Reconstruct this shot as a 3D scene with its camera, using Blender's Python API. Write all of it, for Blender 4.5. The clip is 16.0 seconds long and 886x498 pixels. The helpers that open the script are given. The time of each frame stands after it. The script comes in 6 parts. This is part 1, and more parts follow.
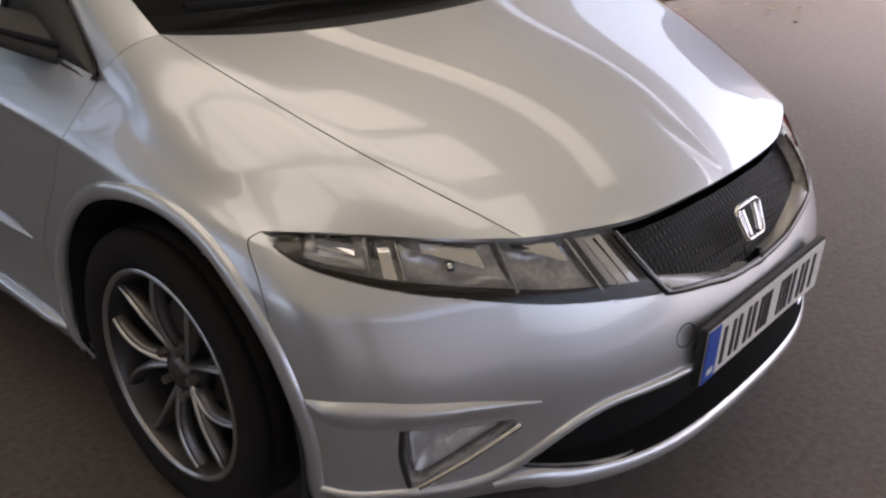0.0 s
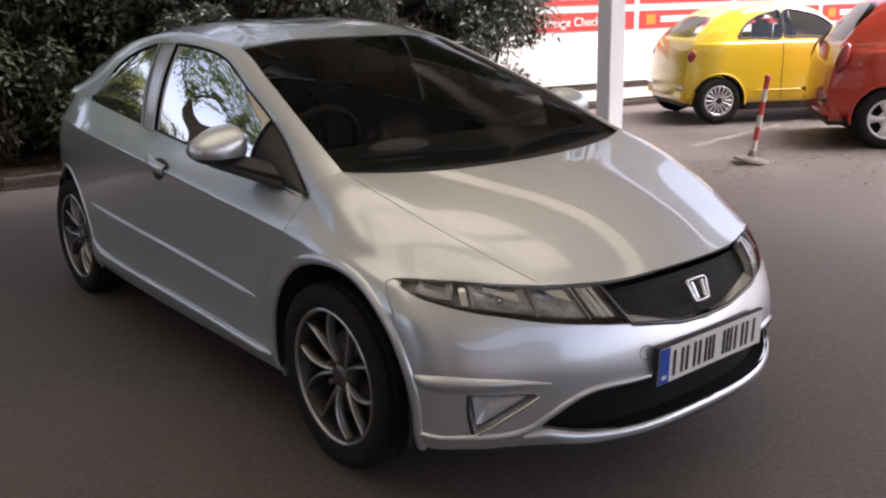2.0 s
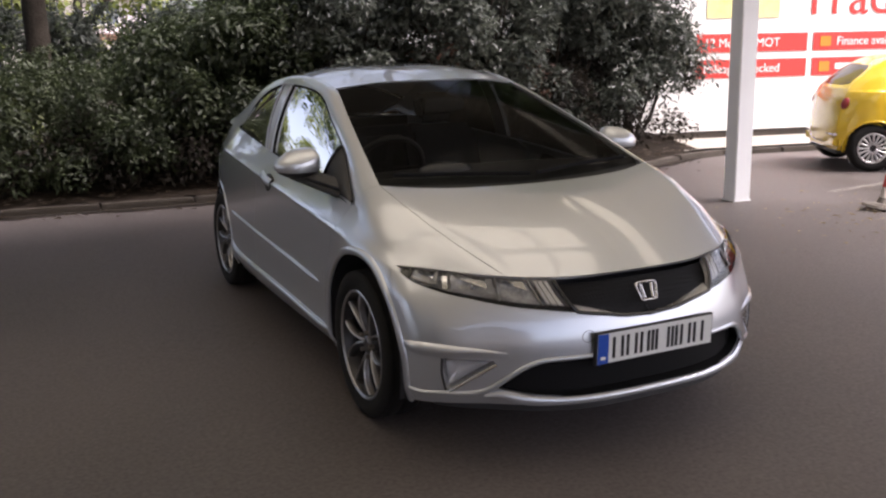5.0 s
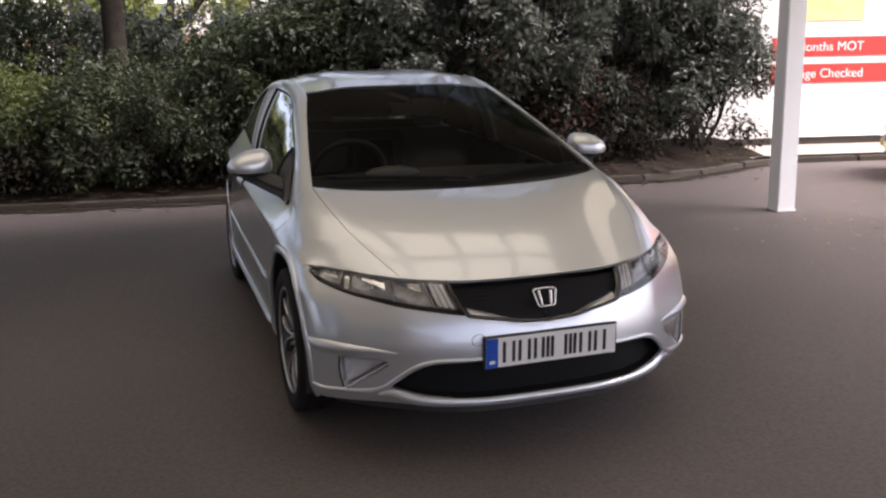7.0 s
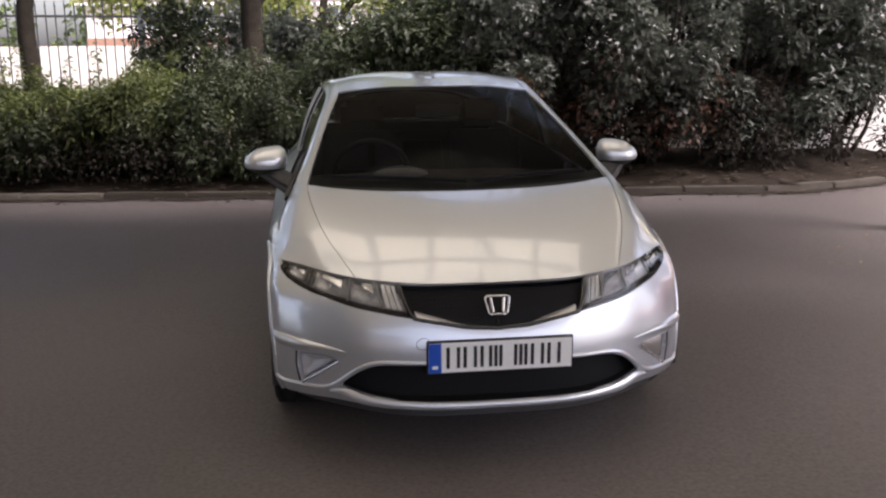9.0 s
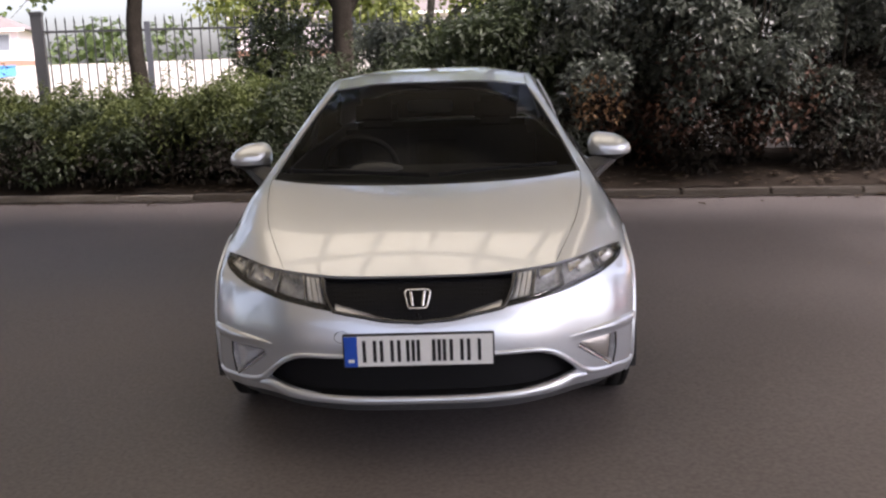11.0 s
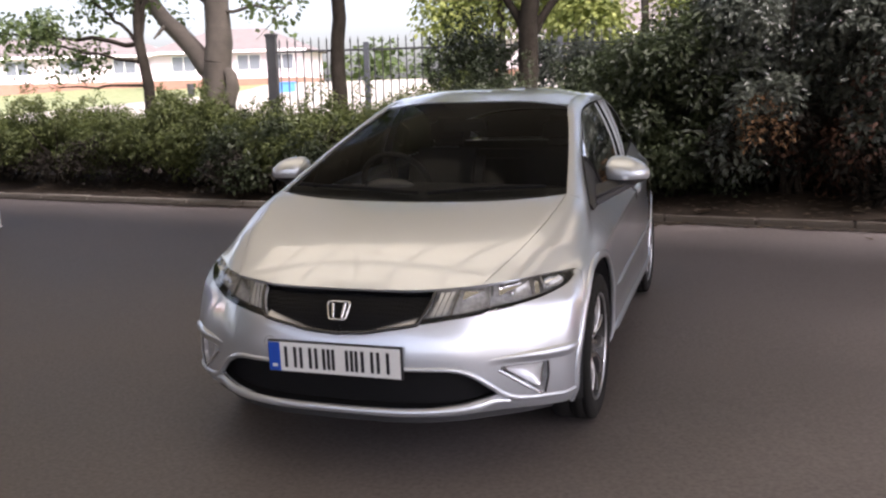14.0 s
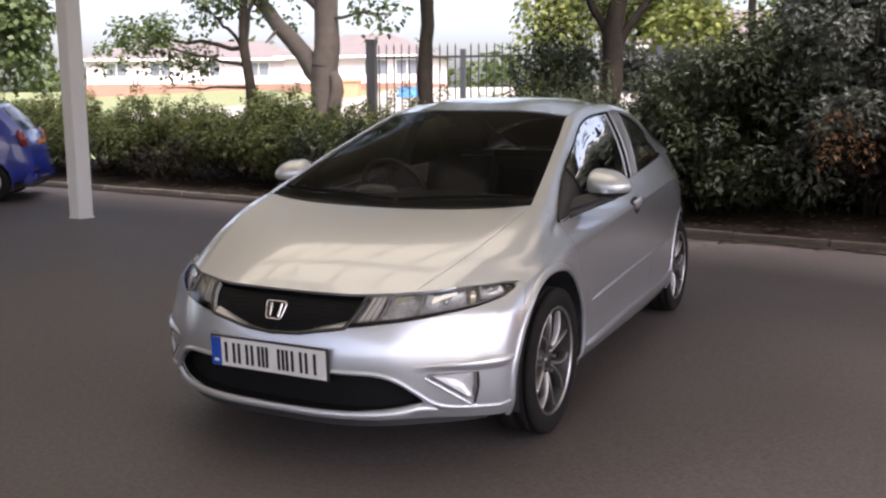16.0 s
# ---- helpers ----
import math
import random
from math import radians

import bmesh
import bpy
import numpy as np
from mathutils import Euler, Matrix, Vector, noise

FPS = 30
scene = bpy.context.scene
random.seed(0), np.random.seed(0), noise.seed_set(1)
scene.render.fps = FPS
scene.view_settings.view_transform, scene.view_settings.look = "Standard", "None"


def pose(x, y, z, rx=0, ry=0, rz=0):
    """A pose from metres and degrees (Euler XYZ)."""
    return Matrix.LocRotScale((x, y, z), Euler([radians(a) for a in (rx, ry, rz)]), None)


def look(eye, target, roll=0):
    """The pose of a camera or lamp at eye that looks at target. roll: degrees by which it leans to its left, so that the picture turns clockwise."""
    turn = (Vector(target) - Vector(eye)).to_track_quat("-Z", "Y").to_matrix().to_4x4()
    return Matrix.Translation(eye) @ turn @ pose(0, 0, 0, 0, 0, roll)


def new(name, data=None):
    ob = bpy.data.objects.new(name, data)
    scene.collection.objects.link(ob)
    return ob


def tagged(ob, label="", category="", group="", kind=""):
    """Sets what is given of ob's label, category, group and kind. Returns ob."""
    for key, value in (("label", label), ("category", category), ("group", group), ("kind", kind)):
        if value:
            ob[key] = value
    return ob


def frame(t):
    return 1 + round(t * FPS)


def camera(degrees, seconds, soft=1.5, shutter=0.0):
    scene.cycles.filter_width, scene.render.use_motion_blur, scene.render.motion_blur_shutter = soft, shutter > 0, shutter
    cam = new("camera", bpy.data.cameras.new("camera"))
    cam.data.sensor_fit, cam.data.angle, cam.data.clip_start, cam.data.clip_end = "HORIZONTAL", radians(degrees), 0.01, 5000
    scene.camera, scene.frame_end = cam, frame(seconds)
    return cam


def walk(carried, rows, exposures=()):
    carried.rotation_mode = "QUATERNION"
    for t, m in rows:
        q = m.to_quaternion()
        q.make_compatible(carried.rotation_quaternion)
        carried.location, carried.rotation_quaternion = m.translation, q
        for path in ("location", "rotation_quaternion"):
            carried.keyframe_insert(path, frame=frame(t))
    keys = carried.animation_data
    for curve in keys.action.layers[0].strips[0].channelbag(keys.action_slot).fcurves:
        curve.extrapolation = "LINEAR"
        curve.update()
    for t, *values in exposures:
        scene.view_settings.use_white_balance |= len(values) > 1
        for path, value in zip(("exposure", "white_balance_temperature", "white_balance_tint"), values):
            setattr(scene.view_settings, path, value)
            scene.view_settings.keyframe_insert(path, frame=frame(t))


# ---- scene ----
cam = camera(51.7, 16.0, 2.3)
PATH = [
    (0, (-1.59, -1.409, 1.339), (-0.251, -0.201, 0.474), -0.1),
    (0.5, (-1.733, -1.684, 1.414), (-0.466, -0.343, 0.642), -1.8),
    (1, (-1.897, -1.907, 1.446), (-0.643, -0.506, 0.764), -0.9),
    (1.5, (-2.105, -2.097, 1.467), (-0.866, -0.648, 0.864), -1.1),
    (2, (-2.259, -2.335, 1.494), (-1.045, -0.835, 0.967), -1.4),
    (2.5, (-2.363, -2.549, 1.496), (-1.21, -0.986, 1.019), -0.8),
    (3, (-2.516, -2.733, 1.506), (-1.397, -1.134, 1.07), -1.3),
    (3.5, (-2.54, -2.879, 1.514), (-1.459, -1.248, 1.1), -2.4),
    (4, (-2.426, -3.055, 1.507), (-1.42, -1.38, 1.081), -2.5),
    (6.5, (-1.579, -3.652, 1.522), (-0.898, -1.817, 1.108), -0.4),
    (7, (-1.394, -3.731, 1.518), (-0.768, -1.878, 1.097), -1.1),
    (7.5, (-1.158, -3.823, 1.517), (-0.634, -1.936, 1.111), -1.1),
    (8, (-0.998, -3.88, 1.506), (-0.583, -1.968, 1.092), -1.0),
    (8.5, (-0.833, -3.872, 1.515), (-0.503, -1.946, 1.093), -0.8),
    (9, (-0.604, -3.897, 1.509), (-0.351, -1.957, 1.096), -0.6),
    (11.5, (0.367, -3.884, 1.426), (0.226, -1.926, 1.047), -1.6),
    (12, (0.548, -3.847, 1.436), (0.326, -1.891, 1.083), -0.9),
    (12.5, (0.781, -3.876, 1.424), (0.46, -1.93, 1.091), -1.4),
    (13, (0.986, -3.855, 1.408), (0.569, -1.931, 1.057), -2.0),
    (13.5, (1.189, -3.774, 1.423), (0.664, -1.877, 1.072), -1.4),
    (14, (1.398, -3.742, 1.409), (0.776, -1.871, 1.07), -1.5),
    (14.5, (1.565, -3.699, 1.407), (0.871, -1.856, 1.057), -1.1),
    (15, (1.714, -3.624, 1.401), (0.965, -1.8, 1.068), -0.5),
    (15.5, (1.843, -3.521, 1.402), (1.039, -1.718, 1.082), -0.0),
    (16, (2.048, -3.494, 1.402), (1.173, -1.724, 1.082), -0.2),
]
walk(cam, [(t, look(eye, target, roll)) for t, eye, target, roll in PATH], [(0, 1.33, 6350, 22), (1.5, 1.29, 6350, 22), (3.5, 1.25, 6350, 22), (7, 1.24, 6350, 22), (9, 1.38, 6350, 22), (11.5, 1.50, 6350, 22), (15.5, 1.49, 6350, 22), (16, 1.40, 6350, 22)])

# ---- world, sun, exposure ----
world = bpy.data.worlds.new("world")
scene.world = world
world.use_nodes = True
wn = world.node_tree
wn.nodes.clear()
sky = wn.nodes.new("ShaderNodeTexSky")
sky.sky_type, sky.sun_disc = "NISHITA", False
sky.sun_elevation, sky.sun_rotation = radians(53), radians(124)
sky.air_density, sky.dust_density, sky.ozone_density = 1.0, 4.0, 1.0
back = wn.nodes.new("ShaderNodeBackground")
back.inputs["Strength"].default_value = 0.15
wout = wn.nodes.new("ShaderNodeOutputWorld")
haze = wn.nodes.new("ShaderNodeHueSaturation")  # thin cloud whitens the blue
haze.inputs["Saturation"].default_value = .6
wn.links.new(sky.outputs[0], haze.inputs["Color"])
wn.links.new(haze.outputs[0], back.inputs[0])
wn.links.new(back.outputs[0], wout.inputs[0])
sun_lamp = bpy.data.lights.new("sun", "SUN")
sun_lamp.energy, sun_lamp.angle, sun_lamp.color = 4.4, radians(45), (1.0, .95, .87)
sun = new("sun", sun_lamp)
sun.rotation_euler = (radians(37), 0, radians(56))


# ---- materials ----
def material(name, color, rough=.6, metal=0.0, coat=0.0, spec=.5, tint=None, scale=8.0, amount=.5, fine=90.0, bump=0.0, bump_scale=200.0, rough_var=.0):
    """A surface with stains at one scale, grain at another and a fine relief."""
    mat = bpy.data.materials.new(name)
    mat.use_nodes = True
    t = mat.node_tree
    b = t.nodes["Principled BSDF"]
    b.inputs["Roughness"].default_value, b.inputs["Metallic"].default_value = rough, metal
    b.inputs["Coat Weight"].default_value, b.inputs["Coat Roughness"].default_value = coat, .03
    b.inputs["Specular IOR Level"].default_value = spec
    b.inputs["Base Color"].default_value = (*color, 1)
    place = t.nodes.new("ShaderNodeTexCoord")
    if tint is not None:
        big, small = t.nodes.new("ShaderNodeTexNoise"), t.nodes.new("ShaderNodeTexNoise")
        big.inputs["Scale"].default_value, big.inputs["Detail"].default_value = scale, 6
        small.inputs["Scale"].default_value, small.inputs["Detail"].default_value = fine, 3
        mixed = t.nodes.new("ShaderNodeMix")
        mixed.data_type, mixed.blend_type = "RGBA", "MIX"
        add = t.nodes.new("ShaderNodeMath")
        add.operation = "MULTIPLY_ADD"
        add.inputs[1].default_value, add.inputs[2].default_value = .5, 0
        ramp = t.nodes.new("ShaderNodeMapRange")
        ramp.inputs["From Min"].default_value, ramp.inputs["From Max"].default_value = .32, .68
        ramp.inputs["To Max"].default_value = amount
        summed = t.nodes.new("ShaderNodeMath")
        summed.operation = "ADD"
        half = t.nodes.new("ShaderNodeMath")
        half.operation = "MULTIPLY"
        half.inputs[1].default_value = .5
        t.links.new(place.outputs["Object"], big.inputs["Vector"])
        t.links.new(place.outputs["Object"], small.inputs["Vector"])
        t.links.new(big.outputs["Fac"], add.inputs[0])
        t.links.new(small.outputs["Fac"], half.inputs[0])
        t.links.new(add.outputs[0], summed.inputs[0])
        t.links.new(half.outputs[0], summed.inputs[1])
        t.links.new(summed.outputs[0], ramp.inputs["Value"])
        t.links.new(ramp.outputs[0], mixed.inputs["Factor"])
        mixed.inputs[6].default_value, mixed.inputs[7].default_value = (*color, 1), (*tint, 1)
        t.links.new(mixed.outputs[2], b.inputs["Base Color"])
        if rough_var:
            rr = t.nodes.new("ShaderNodeMapRange")
            rr.inputs["To Min"].default_value, rr.inputs["To Max"].default_value = rough - rough_var, rough + rough_var
            t.links.new(big.outputs["Fac"], rr.inputs["Value"])
            t.links.new(rr.outputs[0], b.inputs["Roughness"])
    if bump:
        grain = t.nodes.new("ShaderNodeTexNoise")
        grain.inputs["Scale"].default_value, grain.inputs["Detail"].default_value = bump_scale, 4
        relief = t.nodes.new("ShaderNodeBump")
        relief.inputs["Strength"].default_value, relief.inputs["Distance"].default_value = min(1.0, bump), .01
        t.links.new(place.outputs["Object"], grain.inputs["Vector"])
        t.links.new(grain.outputs["Fac"], relief.inputs["Height"])
        t.links.new(relief.outputs[0], b.inputs["Normal"])
    return mat


def leaf_material(name, dark, light, rough=.45):
    """Leaves that differ one from the next, with light through them."""
    mat = material(name, dark, rough, spec=.4)
    t = mat.node_tree
    b = t.nodes["Principled BSDF"]
    geo, ramp = t.nodes.new("ShaderNodeNewGeometry"), t.nodes.new("ShaderNodeValToRGB")
    ramp.color_ramp.elements[0].color, ramp.color_ramp.elements[1].color = (*dark, 1), (*light, 1)
    # whole sprays are paler or darker than their neighbours
    place, patch, add, clip = (t.nodes.new("ShaderNode" + k) for k in ("TexCoord", "TexNoise", "Math", "MapRange"))
    patch.inputs["Scale"].default_value, patch.inputs["Detail"].default_value = 2.6, 3
    add.operation, add.inputs[1].default_value = "MULTIPLY_ADD", .55
    clip.inputs["From Min"].default_value, clip.inputs["From Max"].default_value = .38, 1.12
    t.links.new(place.outputs["Object"], patch.inputs["Vector"])
    t.links.new(geo.outputs["Random Per Island"], add.inputs[0])
    t.links.new(patch.outputs["Fac"], add.inputs[2])
    t.links.new(add.outputs[0], clip.inputs["Value"])
    t.links.new(clip.outputs[0], ramp.inputs[0])
    t.links.new(ramp.outputs[0], b.inputs["Base Color"])
    through_leaf, mixed = t.nodes.new("ShaderNodeBsdfTranslucent"), t.nodes.new("ShaderNodeMixShader")
    mixed.inputs[0].default_value = .42
    t.links.new(ramp.outputs[0], through_leaf.inputs["Color"])
    t.links.new(b.outputs[0], mixed.inputs[1])
    t.links.new(through_leaf.outputs[0], mixed.inputs[2])
    t.links.new(mixed.outputs[0], t.nodes["Material Output"].inputs["Surface"])
    return mat


def glass_material(name, tint, rough=.0, ior=1.5):
    """Thin glass: what lies behind shows through, tinted; gloss by Fresnel."""
    mat = bpy.data.materials.new(name)
    mat.use_nodes = True
    t = mat.node_tree
    t.nodes.clear()
    clear, gloss, mixed, fres, out = (t.nodes.new("ShaderNode" + k) for k in ("BsdfTransparent", "BsdfGlossy", "MixShader", "Fresnel", "OutputMaterial"))
    clear.inputs[0].default_value = (*tint, 1)
    gloss.inputs["Roughness"].default_value = rough
    fres.inputs["IOR"].default_value = ior
    t.links.new(fres.outputs[0], mixed.inputs[0])
    t.links.new(clear.outputs[0], mixed.inputs[1])
    t.links.new(gloss.outputs[0], mixed.inputs[2])
    t.links.new(mixed.outputs[0], out.inputs[0])
    return mat


def sheet(name, color, dull):
    """Thin translucent roofing through which the daylight comes."""
    mat = material(name, color, .5, tint=dull, scale=1.1, amount=.8, fine=30)
    t = mat.node_tree
    b = t.nodes["Principled BSDF"]
    through_sheet, mixed = t.nodes.new("ShaderNodeBsdfTranslucent"), t.nodes.new("ShaderNodeMixShader")
    mixed.inputs[0].default_value = .75
    t.links.new(b.inputs["Base Color"].links[0].from_socket, through_sheet.inputs["Color"])
    t.links.new(b.outputs[0], mixed.inputs[1])
    t.links.new(through_sheet.outputs[0], mixed.inputs[2])
    t.links.new(mixed.outputs[0], t.nodes["Material Output"].inputs["Surface"])
    return mat


PAINT = material("silver_paint", (.568, .605, .66), .31, metal=.72, coat=1.0, tint=(.54, .562, .605), scale=3.0, amount=.35, fine=900, bump=.012, bump_scale=1400)
PAINT.node_tree.nodes["Principled BSDF"].inputs["Coat IOR"].default_value = 1.8
PILLAR = material("pillar_paint", (.42, .43, .45), .3, metal=.6, coat=.8)
GLASS = glass_material("window_glass", (.16, .17, .17), ior=1.2)
SCREEN = glass_material("windscreen_glass", (.46, .47, .475), ior=1.085)
GLASS_PALE = glass_material("pale_glass", (.90, .93, .92), ior=1.65)
CLEAR = glass_material("lamp_glass", (.93, .94, .95))
BLACK = material("black_plastic", (.018, .018, .02), .55, tint=(.03, .03, .032), scale=20, bump=.15, bump_scale=500)
GLOSS_BLACK = material("gloss_black", (.012, .012, .014), .12, coat=.5)
RUBBER = material("rubber", (.008, .008, .009), .8, spec=.15)
TYRE = material("tyre_rubber", (.009, .0085, .0085), .85, spec=.25, tint=(.018, .017, .016), scale=14, amount=.6, bump=.3, bump_scale=160)
RIM_BRIGHT = material("polished_alloy", (.42, .42, .435), .28, metal=.9, coat=.5)
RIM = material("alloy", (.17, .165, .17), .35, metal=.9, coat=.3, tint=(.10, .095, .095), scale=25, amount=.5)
# dark alloy, with the shade behind the spokes put into the colour
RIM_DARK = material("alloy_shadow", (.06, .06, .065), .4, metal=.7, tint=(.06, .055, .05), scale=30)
WHEEL_SILVER = material("wheel_silver", (.62, .62, .63), .3, metal=.6, coat=.4, tint=(.45, .44, .43), scale=20, amount=.5)
STEEL = material("brake_steel", (.30, .29, .28), .45, metal=.9, tint=(.2, .13, .09), scale=30)
CHROME = material("chrome", (.78, .78, .80), .08, metal=1.0)
CHROME_FLUTED = material("fluted_chrome", (.92, .92, .94), .12, metal=.45, bump=.4, bump_scale=50)
LAMP_DARK = material("lamp_inside", (.74, .74, .76), .2, metal=.3, tint=(.20, .20, .21), scale=24, amount=.8, bump=.6, bump_scale=26)
SATIN = material("lamp_satin", (.88, .88, .90), .18, metal=.3, tint=(.40, .40, .41), scale=30, amount=.9, bump=.5, bump_scale=30)
DUCT = material("intake_plastic", (.005, .005, .006), .7, spec=.2)
MIRROR = material("mirror", (.85, .86, .87), .01, metal=1.0)
TRIM_DARK = material("dash_plastic", (.012, .012, .013), .7, tint=(.02, .02, .022), scale=10, bump=.2, bump_scale=300)
SEAT = material("seat_cloth", (.035, .035, .04), .9, tint=(.06, .06, .065), scale=30, bump=.4, bump_scale=400)
PLATE_WHITE = material("plate_white", (.74, .75, .74), .35, tint=(.66, .66, .64), scale=15, amount=.5)
PLATE_BLUE = material("plate_blue", (.012, .07, .40), .35)
PLATE_INK = material("plate_ink", (.015, .015, .018), .4)
SMOKED = material("smoked_trim", (.34, .34, .35), .22, metal=.5, coat=.6)
MESH = material("grille_plastic", (.005, .005, .006), .5, spec=.12)
mt = MESH.node_tree
cells, hollow, coord = mt.nodes.new("ShaderNodeTexVoronoi"), mt.nodes.new("ShaderNodeBump"), mt.nodes.new("ShaderNodeTexCoord")
cells.feature = "DISTANCE_TO_EDGE"
cells.inputs["Scale"].default_value, cells.inputs["Randomness"].default_value = 75, 0.15
hollow.inputs["Distance"].default_value, hollow.invert = .004, True
mt.links.new(coord.outputs["Object"], cells.inputs["Vector"])
mt.links.new(cells.outputs["Distance"], hollow.inputs["Height"])
mt.links.new(hollow.outputs[0], mt.nodes["Principled BSDF"].inputs["Normal"])

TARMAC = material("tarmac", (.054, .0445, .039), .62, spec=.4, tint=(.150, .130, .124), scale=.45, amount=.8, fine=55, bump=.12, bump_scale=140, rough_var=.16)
SOIL = material("soil", (.015, .011, .009), .95, spec=.1, tint=(.034, .026, .019), scale=5, amount=.9, bump=.9, bump_scale=30)
CONCRETE = material("kerb_concrete", (.078, .067, .057), .85, spec=.2, tint=(.05, .042, .034), scale=4, amount=.9, bump=.4, bump_scale=60)
PAVING = material("paving", (.34, .31, .27), .85, tint=(.22, .20, .17), scale=2, amount=.8, bump=.3, bump_scale=60)
GRASS = material("grass", (.115, .14, .055), .9, tint=(.19, .20, .10), scale=2, amount=.9, bump=.9, bump_scale=50)
POST_WHITE = material("post_white", (.80, .81, .83), .45, tint=(.70, .70, .71), scale=3, amount=.5, bump=.06, bump_scale=40)
CEILING = material("canopy_lining", (.66, .58, .45), .8, tint=(.58, .51, .39), scale=1.2, amount=.6)
BARK = material("bark", (.018, .014, .011), .95, spec=.1, tint=(.042, .036, .029), scale=7, amount=.9, bump=1.0, bump_scale=28)
BARK_PALE = material("bark_pale", (.085, .070, .056), .95, tint=(.042, .035, .029), scale=5, amount=.9, bump=1.0, bump_scale=20)
LAUREL = leaf_material("laurel_leaf", (.018, .022, .016), (.122, .136, .110), .28)
ORANGE_DRY = leaf_material("orange_dry_leaf", (.085, .042, .018), (.36, .22, .12), .8)
BAND_WHITE = material("scuffed_white", (.60, .57, .54), .6, tint=(.36, .32, .28), scale=14, amount=.9, bump=.1, bump_scale=60)
POST_GREY = material("grey_post", (.075, .08, .095), .6, tint=(.055, .06, .07), scale=6)
WORN_WHITE = material("worn_white", (.26, .24, .22), .8, tint=(.12, .105, .095), scale=9, amount=.9)
KERB_PALE = material("pale_kerb_concrete", (.20, .18, .158), .85, spec=.2, tint=(.11, .096, .082), scale=3, amount=.9, bump=.4, bump_scale=60)
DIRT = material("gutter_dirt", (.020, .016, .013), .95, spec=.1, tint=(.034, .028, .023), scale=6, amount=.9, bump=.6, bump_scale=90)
# pane colour lightened by the sky that it reflects
FAR_PANE = material("far_window", (.20, .22, .25), .12, coat=.6)
PALE_ORANGE = material("orange_box_paint", (.62, .26, .14), .7, tint=(.55, .24, .14), scale=2, amount=.6)
BIN_BLUE = material("blue_plastic", (.08, .26, .58), .5)
POD = material("instrument_cover", (.11, .11, .115), .2, spec=.7, coat=.5)
# old leaves, with the shade inside the shrubs put into the colour
TWIG = leaf_material("dead_shaded_leaf", (.012, .010, .007), (.030, .023, .016), .8)
PRIVET = leaf_material("privet_leaf", (.040, .054, .014), (.096, .114, .032), .6)
# leaf of the dark bush; elsewhere shade is put into this colour
HEDGE_DARK = leaf_material("dark_shaded_leaf", (.012, .018, .008), (.048, .062, .026), .5)
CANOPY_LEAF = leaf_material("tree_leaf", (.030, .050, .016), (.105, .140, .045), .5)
# lit copy of tree_leaf, sunlight put into the colour
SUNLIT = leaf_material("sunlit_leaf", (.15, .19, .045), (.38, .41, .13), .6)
RUSSET = leaf_material("russet_leaf", (.036, .017, .012), (.105, .050, .030), .6)
PALE_DRY = leaf_material("pale_dry_leaf", (.12, .09, .05), (.34, .28, .18), .8)
DRY = leaf_material("dry_leaf", (.030, .021, .013), (.085, .063, .042), .8)
IRON = material("fence_iron", (.030, .032, .036), .5, tint=(.06, .055, .05), scale=10, bump=.2, bump_scale=80)
BOARD = material("board_white", (.80, .79, .77), .5, tint=(.74, .73, .71), scale=1.5, amount=.5)
SIGN_RED = material("sign_red", (.62, .045, .035), .5, tint=(.55, .05, .04), scale=3, amount=.4)
YELLOW_PRINT = material("yellow_print", (.80, .66, .16), .5, tint=(.82, .76, .46), scale=4, amount=.9)
SIGN_INK = material("sign_white", (.85, .84, .82), .5)
YELLOW = material("yellow_paint", (.80, .55, .03), .25, coat=.9, tint=(.76, .50, .025), scale=2, amount=.3)
RED = material("red_paint", (.44, .032, .012), .22, coat=1.0, tint=(.36, .026, .010), scale=2, amount=.3)
BLUE = material("blue_paint", (.010, .026, .28), .22, coat=.9, tint=(.008, .02, .22), scale=2, amount=.3)
TAIL_RED = material("tail_lamp", (.26, .018, .016), .18, coat=.8)
AMBER = material("amber_lamp", (.75, .25, .03), .2, coat=.5)
POST_RED = material("post_red", (.48, .045, .04), .6, tint=(.26, .05, .04), scale=12, amount=.6)
RENDERING = material("house_render", (.82, .71, .74), .9, tint=(.70, .61, .63), scale=.6, amount=.6)
ROOF_TILE = material("roof_tile", (.16, .135, .13), .85, tint=(.12, .10, .095), scale=1.5, amount=.8, bump=.6, bump_scale=8)
WALL_GREY = material("grey_render", (.30, .29, .28), .9, tint=(.22, .21, .20), scale=.8, amount=.7, bump=.2, bump_scale=40)
BLOCK_BRICK = material("brown_brick", (.26, .21, .17), .9, tint=(.20, .16, .13), scale=1.0, amount=.8)
SHEET = sheet("canopy_sheet", (.106, .095, .066), (.090, .081, .057))
LIGHT_PANEL = sheet("clear_sheet", (.47, .43, .32), (.36, .33, .25))
BRICK = material("orange_brick", (.34, .19, .14), .9, tint=(.28, .15, .11), scale=2, amount=.8, bump=.3, bump_scale=20)


# ---- the silver car's surfaces: lines that run along the body, and patches between them ----
def spline(points, n):
    """n points along a smooth curve through the given ones (centripetal-like cubic, even in parameter)."""
    p = np.array(points, float)
    k = len(p)
    d = np.empty_like(p)
    d[1:-1] = (p[2:] - p[:-2]) / 2
    d[0], d[-1] = p[1] - p[0], p[-1] - p[-2]
    s = np.linspace(0, k - 1, n)
    i = np.minimum(s.astype(int), k - 2)
    f = (s - i)[:, None]
    a, b, da, db = p[i], p[i + 1], d[i], d[i + 1]
    return a * (1 + 2 * f) * (1 - f) ** 2 + b * f * f * (3 - 2 * f) + da * f * (1 - f) ** 2 - db * f * f * (1 - f)


